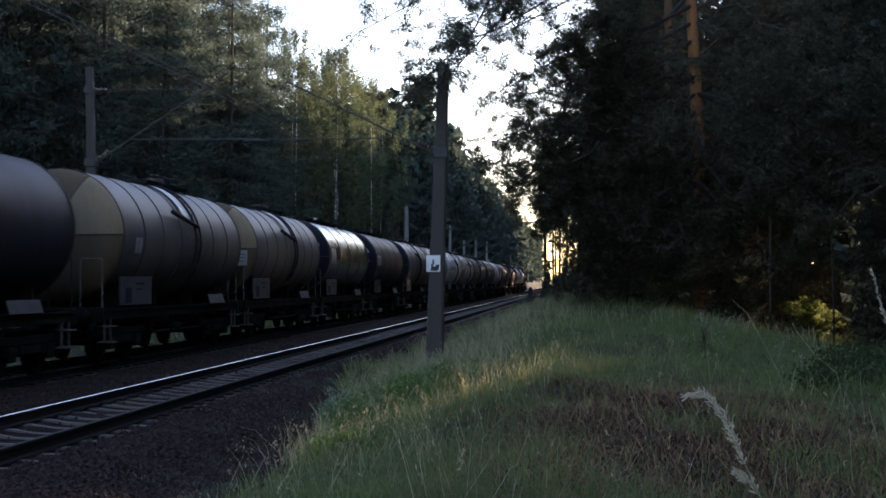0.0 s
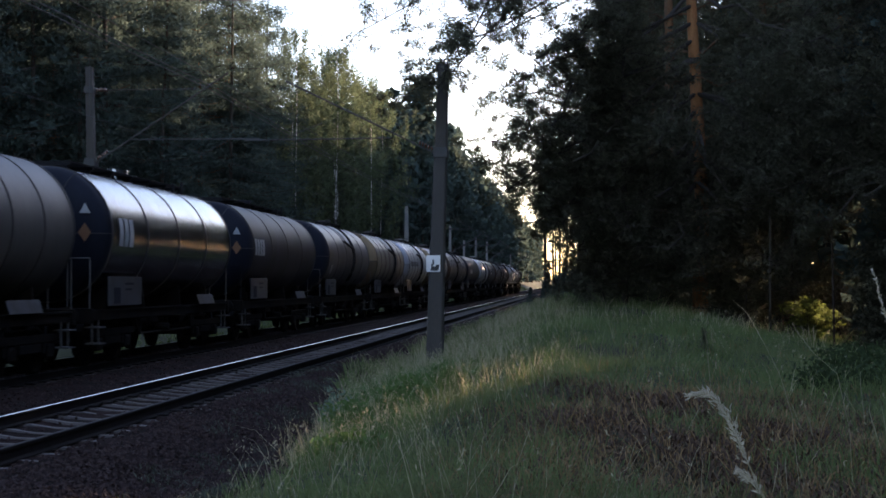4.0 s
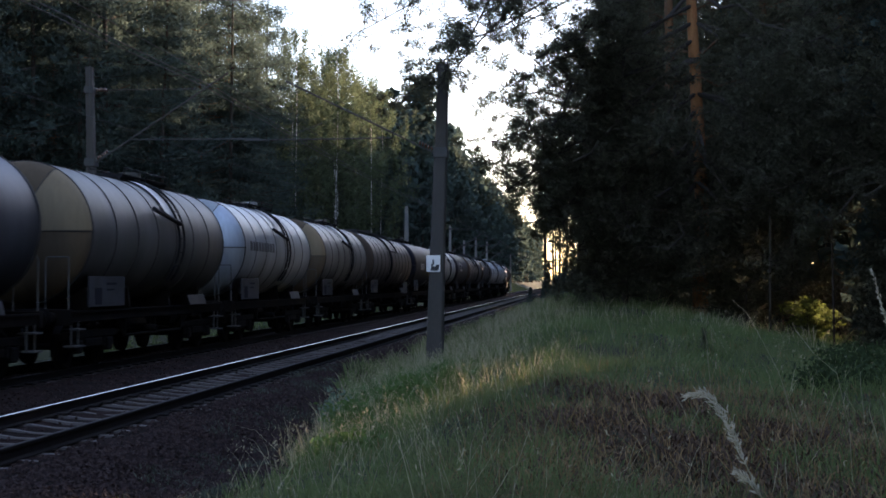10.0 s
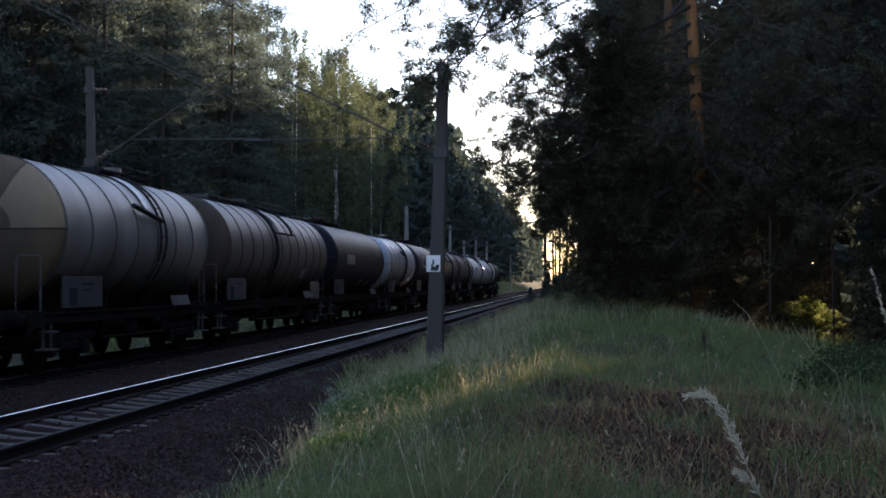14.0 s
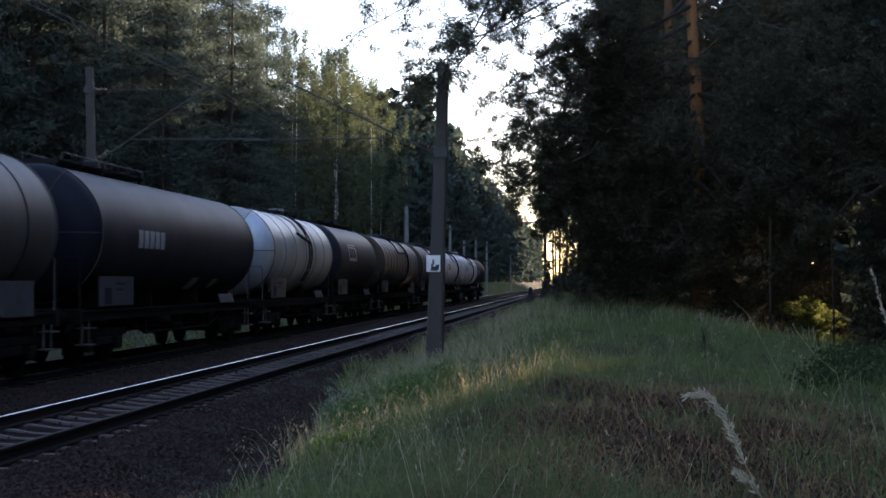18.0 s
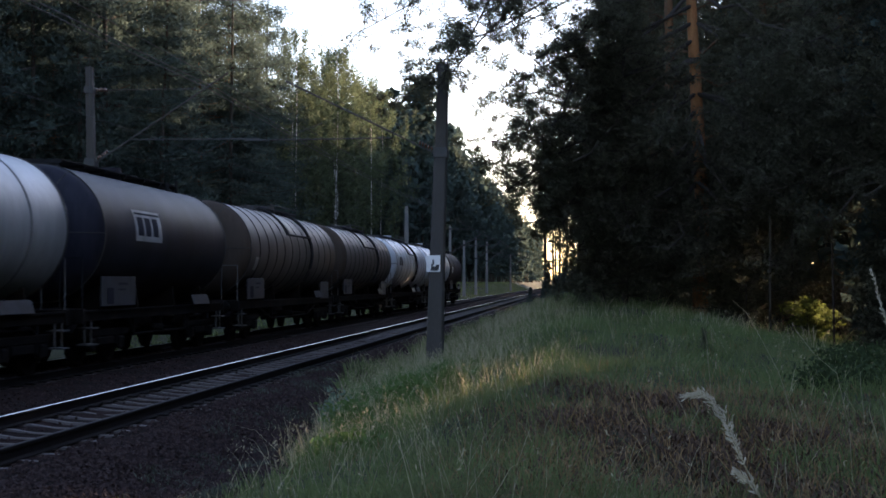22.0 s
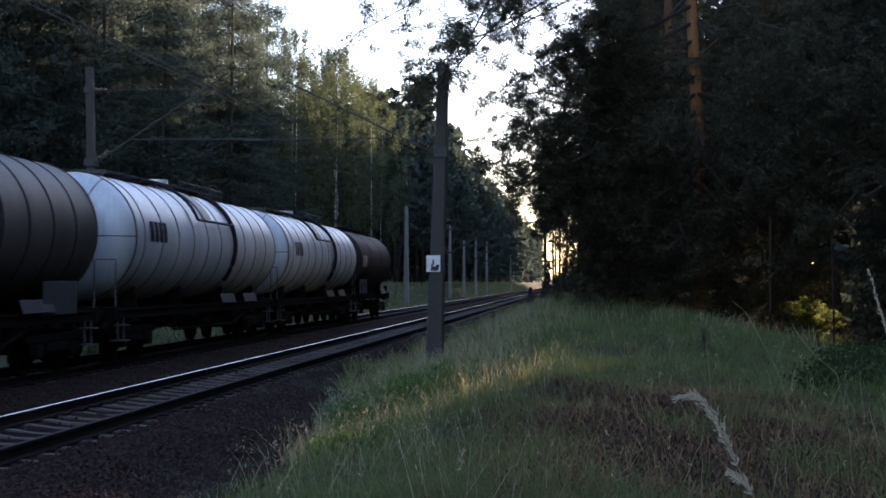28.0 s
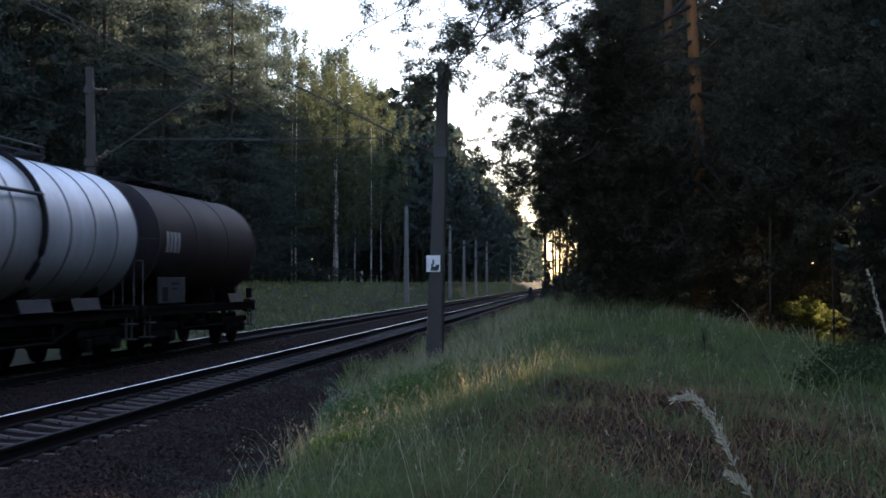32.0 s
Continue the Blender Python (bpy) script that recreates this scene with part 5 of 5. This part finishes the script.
# pines with long overhanging limbs and loose tufts of needles
def bough_pine(name, x, y, boughs, seed, label, pull, tufts, foliage):
    rng = np.random.default_rng(seed)
    over = new(name)
    tagged(over, label, "tree", "trees beside the bank")
    gz = float(ground_z(x, y)) + 0.22
    over.location = (x, y, gz)
    bmo, bml, cents = bmesh.new(), bmesh.new(), []
    add_tube(bmo, [(0, 0, -0.9), (0.1, 0.1, 3), (-0.1, 0.1, 7), (-0.3, 0, 11), (-0.2, 0, 16)], 0.24, 10, 0.08)
    sun_line = np.array(SUN_DIR)
    for p0, p1, sag in boughs:
        p1 = (p1[0], p1[1] - pull, p1[2])
        pts = limb_points(p0, p1, sag, rng, 5)
        fine = np.concatenate([np.array(pts)] + [np.array(pts)[:-1] + np.diff(np.array(pts), axis=0) * k / 4 for k in (1, 2, 3)])
        rel = fine + np.array((x + 1.0, y - 17.2, gz - 0.5))
        if np.linalg.norm(rel - np.outer(rel @ sun_line, sun_line), axis=1).min() < 0.7:
            continue
        add_tube(bml, pts, 0.06, 6, 0.012)
        L = np.linalg.norm(np.array(p1) - np.array(p0))
        for j in range(int(L * (2.8 if p1[2] > 6.1 and x < 5 else 5.5))):
            u = min(1.0, 0.3 + 0.72 * rng.random() ** 0.8)
            i = min(4, int(u * 5))
            q = pts[i] + (pts[i + 1] - pts[i]) * (u * 5 - i)
            tip = q + rng.standard_normal(3) * np.array((0.55, 0.55, 0.42))
            rel = tip + np.array((x + 1.0, y - 17.2, gz - 0.5))
            if np.linalg.norm(rel - sun_line * (rel @ sun_line)) < 1.3:
                continue
            add_tube(bml, [q, (q + tip) / 2 + np.array((0, 0, 0.06)), tip], 0.013, 3, 0.005)
            cents.append(tip)
            cents.append((q + tip) / 2 + rng.standard_normal(3) * 0.1)
    part("trunk", bmo, M_REDBARK, over, "", True)
    part("branchwork", bml, M_DARKBARK, over, "dark crooked limbs", True)
    cents = np.array(cents)
    cc = np.repeat(cents, tufts, 0)
    ball = rng.standard_normal(cc.shape)
    ball *= (rng.random(len(cc)) ** 0.45 / np.linalg.norm(ball, axis=1))[:, None]
    cc = cc + ball * np.repeat(rng.uniform(0.12, 0.30, len(cents)), tufts)[:, None] * np.array((1, 1, 0.75))
    part_of("crown", quads_mesh("crown", leaf_quads(cc, 0.062, 0.20, rng, 0.2, True), foliage, 3, ball + np.array((-0.3, 0, 0.4)) + rng.standard_normal(cc.shape) * 0.25), over)


BOUGHS = [((-0.2, 0, 11.5), (-6.6, -5.2, 5.2), -0.3), ((-0.2, 0, 12.2), (-8.4, -5.0, 6.6), -0.5), ((-0.3, 0, 11.8), (-7.5, -5.0, 4.9), -0.3), ((-0.1, 0, 9.0), (-5.4, -4.5, 4.0), 0.2),
          ((-0.1, 0, 7.0), (-5.1, -4.0, 2.9), 0.2), ((-0.1, 0, 6.0), (-4.5, -2.0, 2.2), 0.1), ((-0.2, 0, 10.0), (-5.4, -3.6, 6.6), -0.3), ((-0.1, 0, 4.8), (-3.4, -1.0, 1.6), -0.2),
          ((0, 0, 6), (3.6, -2.6, 4.5), 0.2), ((0, 0, 8), (4.2, -3.0, 6.4), 0.2), ((-0.2, 0, 12.5), (-5.6, -3.5, 8.0), -0.3), ((-0.2, 0, 9.8), (-4.4, -4.0, 6.0), -0.2), ((-0.2, 0, 11), (-6.2, -5.0, 6.2), -0.2),
          ((0, 0, 5), (0.6, -3.4, 2.4), 0.1), ((0, 0, 4), (-1.2, -3.0, 1.5), 0.1), ((0, 0, 6), (1.8, -3.2, 3.2), 0.1), ((0, 0, 7), (-1.6, -3.4, 4.0), 0.1), ((0, 0, 3.5), (1.5, -2.6, 1.0), 0.1),
          ((0, 0, 8), (0.8, -3.2, 5.4), 0.1), ((0, 0, 5), (-2.2, -2.4, 2.0), 0.1), ((0, 0, 3), (-0.3, -2.6, 0.9), 0.1), ((0, 0, 9), (2.4, -2.8, 6.8), 0.1), ((0, 0, 4.5), (2.8, -2.4, 2.0), 0.1),
          ((-0.2, 0, 7.5), (-4.2, -1.0, 4.6), -0.2), ((-0.2, 0, 6.5), (-4.9, -2.6, 3.6), 0.1), ((-0.2, 0, 9.0), (-4.0, -1.2, 7.0), -0.3),
          ((-0.1, 0, 5.5), (-4.4, -1.6, 3.4), 0.2), ((-0.1, 0, 5.0), (-4.0, -1.4, 2.6), 0.2), ((-0.1, 0, 4.2), (-3.6, -1.2, 1.6), 0.1), ((-0.1, 0, 3.8), (-3.0, -0.6, 0.9), 0.1), ((-0.1, 0, 6.5), (-4.3, -0.6, 4.4), 0.1), ((-0.1, 0, 3.5), (-2.2, -1.4, 0.7), 0.1), ((-0.1, 0, 4.0), (-3.9, -2.4, 2.2), 0.2), ((-0.1, 0, 3.4), (-3.9, -0.4, 1.5), 0.1), ((-0.1, 0, 3.0), (-3.6, 0.0, 0.9), 0.1), ((-0.1, 0, 4.4), (-4.3, -0.6, 2.7), 0.1), ((-0.1, 0, 2.8), (-3.2, -1.0, 0.6), 0.1),
          ((-0.2, 0, 7.5), (-4.7, -2.3, 4.6), 0.1), ((-0.2, 0, 8.0), (-5.2, -2.3, 5.2), 0.1), ((-0.2, 0, 7.0), (-4.4, -2.0, 3.8), 0.1), ((-0.2, 0, 8.5), (-4.9, -2.4, 5.7), 0.0)]
bough_pine("overhanging_pine", 3.35, 38.6, BOUGHS, 31, "tall old pine, its crooked limbs hanging over the line", 2.3, 78, M_NEEDLELIT)
rng = np.random.default_rng(37)
SIDE = []
for k in range(26):
    z = 2.4 + 7.2 * ((k * 0.618) % 1)
    if abs(z - 5.6) < 0.5:
        z -= 1.2
    SIDE.append(((-0.1, 0, z + 1.6), (-rng.uniform(1.6, 5.6), -rng.uniform(-1.0, 3.5), z - rng.uniform(0, 1.2)), rng.uniform(-0.2, 0.3)))
bough_pine("overhanging_pine", 9.8, 32.0, SIDE, 37, "old pine with low brownish boughs drooping over the bank", 0.0, 70, M_NEEDLELIT)


# ======== grass ========
def blades_mesh(name, p, height, width, bend, rng, material):
    """Grass blades: five corners each, bending over towards the tip."""
    n = len(p)
    az = rng.uniform(0, 2 * np.pi, n)
    d = np.stack([np.cos(az), np.sin(az), np.zeros(n)], 1)
    side = np.stack([-np.sin(az), np.cos(az), np.zeros(n)], 1)
    tuft = np.sin(p[:, 0] * 2.3 + 1.1 * np.sin(p[:, 1] * 0.8)) * np.sin(p[:, 1] * 1.5 + 0.9 * np.sin(p[:, 0] * 1.3))
    h = (height * (1 + 0.35 * tuft) * rng.uniform(0.45, 1.25, n))[:, None]
    w = (width * rng.uniform(0.7, 1.3, n))[:, None]
    k = (bend * rng.uniform(0.2, 1.2, n))[:, None]
    upv = np.array((0, 0, 1.0))
    lean = np.stack([rng.normal(0, 0.36, n), rng.normal(0, 0.36, n), np.zeros(n)], 1)
    mid = p + upv * h * 0.6 + (d * k * 0.25 + lean * 0.6) * h
    tip = p + upv * h * (1 - 0.35 * k) + (d * k * 0.8 + lean) * h
    v = np.stack([p - side * w, p + side * w, mid - side * w * 0.75, mid + side * w * 0.75, tip], 1).reshape(-1, 3)
    o = np.arange(n)[:, None] * 5
    loops = np.concatenate([o + np.array([[0, 1, 3, 2]]), o + np.array([[2, 3, 4]])], 1).ravel()
    starts = (np.arange(n)[:, None] * 7 + np.array([[0, 4]])).ravel()
    me = bpy.data.meshes.new(name)
    me.vertices.add(n * 5)
    me.vertices.foreach_set("co", v.astype(np.float32).ravel())
    me.loops.add(n * 7)
    me.loops.foreach_set("vertex_index", loops.astype(np.int32))
    me.polygons.add(n * 2)
    me.polygons.foreach_set("loop_start", starts.astype(np.int32))
    me.update(calc_edges=True)
    me.materials.append(material)
    return me


def meadow(n, rng, keep, y0=8.0, y1=60.0, x0=-4.6, x1=10.0, power=1.5):
    y = y0 + (y1 - y0) * rng.random(n) ** power
    x = rng.uniform(x0, x1, n)
    ok = (x < 0.26 * y + 1) & (x > -0.45 * y - 1)
    x, y = x[ok], y[ok]
    clump = np.sin(x * 2.1 + 1.3 * np.sin(y * 0.9)) * np.sin(y * 1.7 + 0.8 * np.sin(x * 1.1)) + 0.5 * np.sin(x * 5.3 + y * 3.1)
    ok = keep(x, y, clump, rng.random(len(x)))
    x, y = x[ok], y[ok]
    return np.stack([x, y, ground_z(x, y) - 0.02], 1)


edge_x = lambda y: -3.0 - 1.75 * sstep(13, 29, y) - 0.1 * np.sin(y * 1.3) - 0.15 * np.sin(y * 0.47)
brown = lambda x, y: np.exp(-(((x - 0.95) / 1.55) ** 2 + ((y - 11.0) / 4.2) ** 2) ** 1.5)
rng = np.random.default_rng(11)
GR = "knee-high green meadow grass on the railway bank"
p = meadow(260000, rng, lambda x, y, c, r: (x > edge_x(y)) & (r < (0.75 + 0.25 * c) * (1 - 0.97 * brown(x, y) * (c < 0.45))))
tagged(new("meadow_grass", blades_mesh("meadow_grass", p, 0.25, 0.0036, 1.3, rng, M_GRASS)), GR, "grass", kind="stuff")
p = meadow(60000, rng, lambda x, y, c, r: (x > edge_x(y) + 0.1) & (r < (0.22 + 0.25 * c) * (1 - brown(x, y))) & (r > 0.02), y0=14)
tagged(new("tall_grass", blades_mesh("tall_grass", p, 0.44, 0.0034, 1.0, rng, M_GRASS)), "taller green grass tufts on the bank", "grass", kind="stuff")
p = meadow(60000, rng, lambda x, y, c, r: (x > edge_x(y) - 0.2) & (r < (0.07 + 0.08 * c) * (0.5 + 3.6 * sstep(0.0, -3.0, x))))
tagged(new("dry_stalks", blades_mesh("dry_stalks", p, 0.5, 0.0022, 0.8, rng, M_STRAW)), "thin dry straw-coloured grass stalks", "grass", kind="stuff")
hp = p[::2] + np.stack([rng.normal(0, 0.06, len(p[::2])), rng.normal(0, 0.06, len(p[::2])), rng.uniform(0.30, 0.52, len(p[::2]))], 1)
hp = np.repeat(hp, 3, 0) + rng.normal(0, 0.012, (len(hp) * 3, 3)) * np.array((0.6, 0.6, 2.0))
tagged(new("seed_heads", quads_mesh("seed_heads", leaf_quads(hp, 0.017, 0.28, rng, -1.2), M_STRAW)), "pale dry seed heads over the meadow", "grass", kind="stuff")
p = meadow(16000, rng, lambda x, y, c, r: (x > edge_x(y) - 0.1) & (r < (0.55 + 0.4 * c) * sstep(0.6, -2.6, x)), y0=15.0, y1=46.0, x0=-4.9, x1=0.6, power=1.0)
tagged(new("pale_grass", blades_mesh("pale_grass", p, 0.52, 0.0032, 0.9, rng, M_STRAW)), "pale feathery dry grass along the ballast edge", "grass", kind="stuff")
p = meadow(60000, rng, lambda x, y, c, r: (x > edge_x(y)) & (r < 1.9 * brown(x, y) * (0.45 + 0.55 * (c > -0.2)) + 0.06), y1=26, power=1.2)
tagged(new("dead_grass", blades_mesh("dead_grass", p, 0.22, 0.004, 1.4, rng, M_DEAD)), "brown withered grass and bracken litter", "grass", kind="stuff")
p = meadow(32000, rng, lambda x, y, c, r: r < 1.5 * brown(x, y), y0=8.0, y1=15.0, x0=-1.4, x1=3.2, power=1.0)
tagged(new("withered_grass", blades_mesh("withered_grass", p, 0.13, 0.008, 1.9, rng, M_LITTER)), "flattened brown withered grass on bare soil", "grass", kind="stuff")
p = meadow(26000, rng, lambda x, y, c, r: (x > edge_x(y) + 0.1) & (x < -1.4 - 0.03 * y) & (r < 0.65 + 0.35 * c), y0=15.5, y1=27.0, x0=-4.6, x1=-1.6, power=1.0)
tagged(new("lush_grass", blades_mesh("lush_grass", p, 0.34, 0.005, 1.2, rng, M_LUSH)), "lush bright green grass at the edge of the ballast", "grass", kind="stuff")
n = 26000
y = 26 + 130 * rng.random(n) ** 1.3
x = rng.uniform(-5.1, -2.4, n)
ok = x > edge_x(y) - 0.15
x, y = x[ok], y[ok]
p = np.stack([x, y, np.maximum(ground_z(x, y), np.interp(x, bx, bz)) - 0.02], 1)
tagged(new("bank_grass", blades_mesh("bank_grass", p, 0.38, 0.007, 0.8, rng, M_GRASS)), "rough grass at the edge of the ballast", "grass", kind="stuff")
p = p[::4] + np.array((0.06, 0.1, 0))
tagged(new("bank_straw", blades_mesh("bank_straw", p, 0.52, 0.004, 0.7, rng, M_STRAW)), "dry straw-coloured stalks at the edge of the ballast", "grass", kind="stuff")
n = 2600
y = 11.5 + 22 * rng.random(n) ** 1.3
x = edge_x(y) - 0.15 - 1.5 * rng.random(n) ** 1.6
ok = np.sin(x * 3.1 + y * 1.3) * np.sin(y * 2.2 - x) > 0.1
x, y = x[ok], y[ok]
p = np.stack([x, y, np.maximum(ground_z(x, y), np.interp(x, bx, bz)) - 0.02], 1)
p = np.repeat(p, 4, 0) + rng.normal(0, 0.05, (len(p) * 4, 3)) * np.array((1, 1, 0))
tagged(new("ballast_weeds", blades_mesh("ballast_weeds", p, 0.13, 0.005, 1.5, rng, M_BALLASTWEED)), "sparse grey-green weeds between the ballast stones", "weeds", kind="stuff")
n = 1600
x, y = rng.uniform(-1.0, 5.5, n), rng.uniform(27, 41, n)
ok = np.sin(x * 2.7 + y) * np.sin(y * 1.9) > 0.15
p = np.stack([x[ok], y[ok], ground_z(x[ok], y[ok]) - 0.02], 1)
tagged(new("crest_grass", blades_mesh("crest_grass", p, 0.48, 0.005, 0.9, rng, M_STRAW)), "tall pale grass tufts along the crest of the bank", "grass", kind="stuff")
# the mown verge and rough grass beyond the far track
n = 32000
y = 40 + 360 * rng.random(n) ** 1.5
x = rng.uniform(-21.5, -14.2, n)
p = np.stack([x, y, ground_z(x, y) - 0.02], 1)
tagged(new("verge_grass", blades_mesh("verge_grass", p, 0.30, 0.022, 0.9, rng, M_GRASS)), "green verge grass beyond the far track", "grass", kind="stuff")


def plume_grass(points, plume_to, tufts, seed, label, wide=1.0):
    """A tall flowering grass; the points run from its tip down to its foot, which is the origin."""
    g = new("reed_grass")
    tagged(g, label, "grass stalk", "tall flowering grasses")
    foot = np.array(points[-1], float)
    foot[2] = float(ground_z(foot[0], foot[1])) - 0.03
    g.location = foot
    rng = np.random.default_rng(seed)
    pts = [np.array(p, float) - foot for p in points[:-1]] + [np.zeros(3)]
    part("stalk", tube(pts[::-1], 0.0022, 6, 0.0007), M_STRAW, g, "thin dry stalk")
    fine = []
    for a, b in zip(pts[:plume_to], pts[1:plume_to + 1]):
        n = max(2, int(np.linalg.norm(b - a) / 0.0016))
        for k in range(n):
            fine.append((a + (b - a) * k / n, (a - b) / np.linalg.norm(a - b)))
    quads = []
    step = 7
    for i in range(0, len(fine), step):
        p, d = fine[i]
        u = i / len(fine)
        w = wide * (0.25 + 0.75 * math.sin(math.pi * min(1, u * 0.8 + 0.12)))
        for j in range(tufts):
            away = rng.standard_normal(3)
            away -= d * away.dot(d)
            away /= np.linalg.norm(away) + 1e-9
            ax = d * rng.uniform(0.75, 1.2) + away * rng.uniform(0.25, 0.75) - np.array((0, 0, 0.1))
            ax /= np.linalg.norm(ax)
            long = rng.uniform(0.018, 0.036) * w
            for m in range(5):
                c = p + ax * long * (0.2 + 0.8 * m / 4) + rng.standard_normal(3) * 0.0012
                q = ax + rng.standard_normal(3) * 0.22
                q /= np.linalg.norm(q)
                f = np.cross(q, rng.standard_normal(3))
                f /= np.linalg.norm(f)
                k = rng.uniform(0.005, 0.009) * (0.5 + 0.5 * wide)
                quads.append([c - q * k, c + f * k * 0.22, c + q * k, c - f * k * 0.22])
    part_of("plume", quads_mesh("plume", np.array(quads), M_PLUME), g, "feathery pale seed plume")
    return g


REEDS = [
    plume_grass([(0.255, 3.249, 1.508), (0.279, 3.252, 1.513), (0.306, 3.255, 1.5), (0.332, 3.258, 1.468), (0.351, 3.261, 1.432), (0.37, 3.264, 1.385), (0.39, 3.267, 1.34),
                 (0.423, 3.272, 1.273), (0.476, 3.281, 1.141), (0.529, 3.291, 0.948), (0.554, 3.3, 0.25)], 6, 5, 3, "tall dry grass stalk bowing under a pale feathery plume"),
    plume_grass([(0.372, 3.262, 1.325), (0.388, 3.264, 1.315), (0.405, 3.268, 1.295), (0.424, 3.272, 1.268), (0.476, 3.283, 1.14), (0.529, 3.293, 0.948), (0.56, 3.31, 0.25)], 3, 7, 5,
                "shorter dry grass stalk with a small pale plume"),
    plume_grass([(0.73, 3.491, 1.802), (0.739, 3.492, 1.774), (0.748, 3.494, 1.732), (0.762, 3.497, 1.689), (0.796, 3.503, 1.576), (0.838, 3.513, 1.349), (0.864, 3.536, 0.25)], 4, 3, 7,
                "slender dry grass stalk with a narrow seed head", 0.35),
    plume_grass([(1.02, 9.154, 1.65), (1.10, 9.16, 1.58), (1.20, 9.17, 1.40), (1.32, 9.196, 1.17), (1.40, 9.2, 0.9), (1.45, 9.2, 0.3)], 2, 1, 11, "thin bent straw-coloured grass stalk", 0.35),
    plume_grass([(1.40, 9.15, 1.50), (1.44, 9.2, 1.44), (1.55, 9.21, 1.30), (1.70, 9.233, 1.17), (1.78, 9.24, 0.8), (1.80, 9.24, 0.3)], 2, 1, 13, "thin bent straw-coloured grass stalk", 0.35),
    plume_grass([(1.069, 12.179, 1.50), (1.08, 12.18, 1.42), (1.118, 12.189, 1.275), (1.15, 12.19, 0.9), (1.16, 12.19, 0.4)], 1, 1, 17, "thin upright straw-coloured grass stalk", 0.35),
]


# leafy weeds at the edge of the ballast
def weed(x, y, h, leaves, spread, seed, label, material=M_WEED):
    rng = np.random.default_rng(seed)
    t = new("weed_plant")
    tagged(t, label, "weed", "wild plants on the bank")
    t.location = (x, y, float(ground_z(x, y)) - 0.03)
    bm = bmesh.new()
    tips = []
    for k in range(7):
        a = rng.uniform(0, 6.28)
        tip = (math.cos(a) * spread * rng.uniform(0.2, 1), math.sin(a) * spread * rng.uniform(0.2, 1), h * rng.uniform(0.6, 1.0))
        add_tube(bm, [(0, 0, 0), (tip[0] * 0.4, tip[1] * 0.4, tip[2] * 0.6), tip], 0.006, 4, 0.003)
        for j in range(leaves):
            u = rng.uniform(0.25, 1.0)
            tips.append(np.array(tip) * np.array((u, u, u)) + rng.standard_normal(3) * 0.06)
    part("stem", bm, M_GRASS, t)
    part_of("foliage", quads_mesh("foliage", leaf_quads(np.repeat(np.array(tips), 2, 0) + rng.normal(0, 0.04, (len(tips) * 2, 3)), 0.038, 0.42, rng, 0.3), material), t)


for i, (x, y, h, n, s) in enumerate(((-3.75, 21.4, 0.66, 30, 0.26), (-3.6, 21.0, 0.5, 30, 0.3), (-3.3, 20.4, 0.42, 40, 0.4), (-2.9, 20.6, 0.42, 40, 0.4), (-3.1, 21.6, 0.42, 40, 0.4), (-2.6, 21.2, 0.4, 40, 0.4), (-2.5, 19.8, 0.4, 40, 0.4), (-3.0, 19.4, 0.4, 36, 0.4), (-2.3, 20.6, 0.4, 40, 0.4), (-2.0, 21.6, 0.38, 40, 0.4), (-2.7, 22.6, 0.38, 40, 0.4), (-2.2, 13.2, 0.35, 26, 0.35), (-2.6, 13.9, 0.3, 22, 0.3))):
    weed(x + 0.25 * (y > 18), y - 2.4 * (y > 18), h, n, s, 60 + i, "low green leafy weed among grass", M_PALEWEED if i < 2 else M_WEED)
# dark brambles under the trees
for i in range(26):
    y = 15.0 + 0.55 * i
    weed(0.165 * y + 0.9 * ((i * 0.618) % 1) + 0.2 + 0.03 * i, y, 0.28 + 0.2 * ((i * 0.37) % 1), 40, 0.55, 90 + i, "dark green bramble on the shaded bank", M_BRAMBLE)
plant("pine_seedling", SAPLING, 1.75, 19.4, 0.4, 0.075, "tiny dark pine seedling in the grass", "seedling", sink=0.0)



# ======== everything that moves ========
def run(t):
    """How far the train has come after t seconds: it slowly gathers speed."""
    return 6.2 * t + 0.021 * t * t


def motions():
    for w, y0 in WAGONS:
        walk(w, [(t, pose(T2, y0 - run(t), 0)) for t in range(0, 33)])
    turns = [(k / 15, run(k / 15) / WHEEL_R) for k in range(0, 481)]
    for ws, dy in WHEELS:
        walk(ws, [(t, Matrix.Translation((0, dy, WHEEL_R)) @ Matrix.Rotation(a, 4, "X")) for t, a in turns])
    # the tall grasses sway a little in the wind of the train
    sway = [(0, 0.0), (1, -0.02), (2, 0.12), (3, 0.15), (3.5, 0.48), (4.5, 0.3), (5.5, 0.12), (6.5, 0.05), (7.5, -0.05), (9, 0.0), (10, 0.08), (12, 0.16), (14, 0.14), (16.5, 0.12), (18, 0.03), (20, 0.0),
            (22, -0.08), (23, -0.35), (24, -0.27), (25, -0.85), (26.5, -0.9), (27.5, -0.9), (28.5, -1.1), (29, -1.2), (30, -1.1), (31, -1.0), (31.5, -0.92), (32, -1.28)]
    for i, g in enumerate(REEDS):
        m0 = g.matrix_basis.copy()
        k = (1.0, 0.8, 0.25, 0.2, 0.2, 0.15)[i]
        walk(g, [(t, m0 @ Matrix.Rotation(radians(a * k), 4, "Y")) for t, a in sway])



motions()
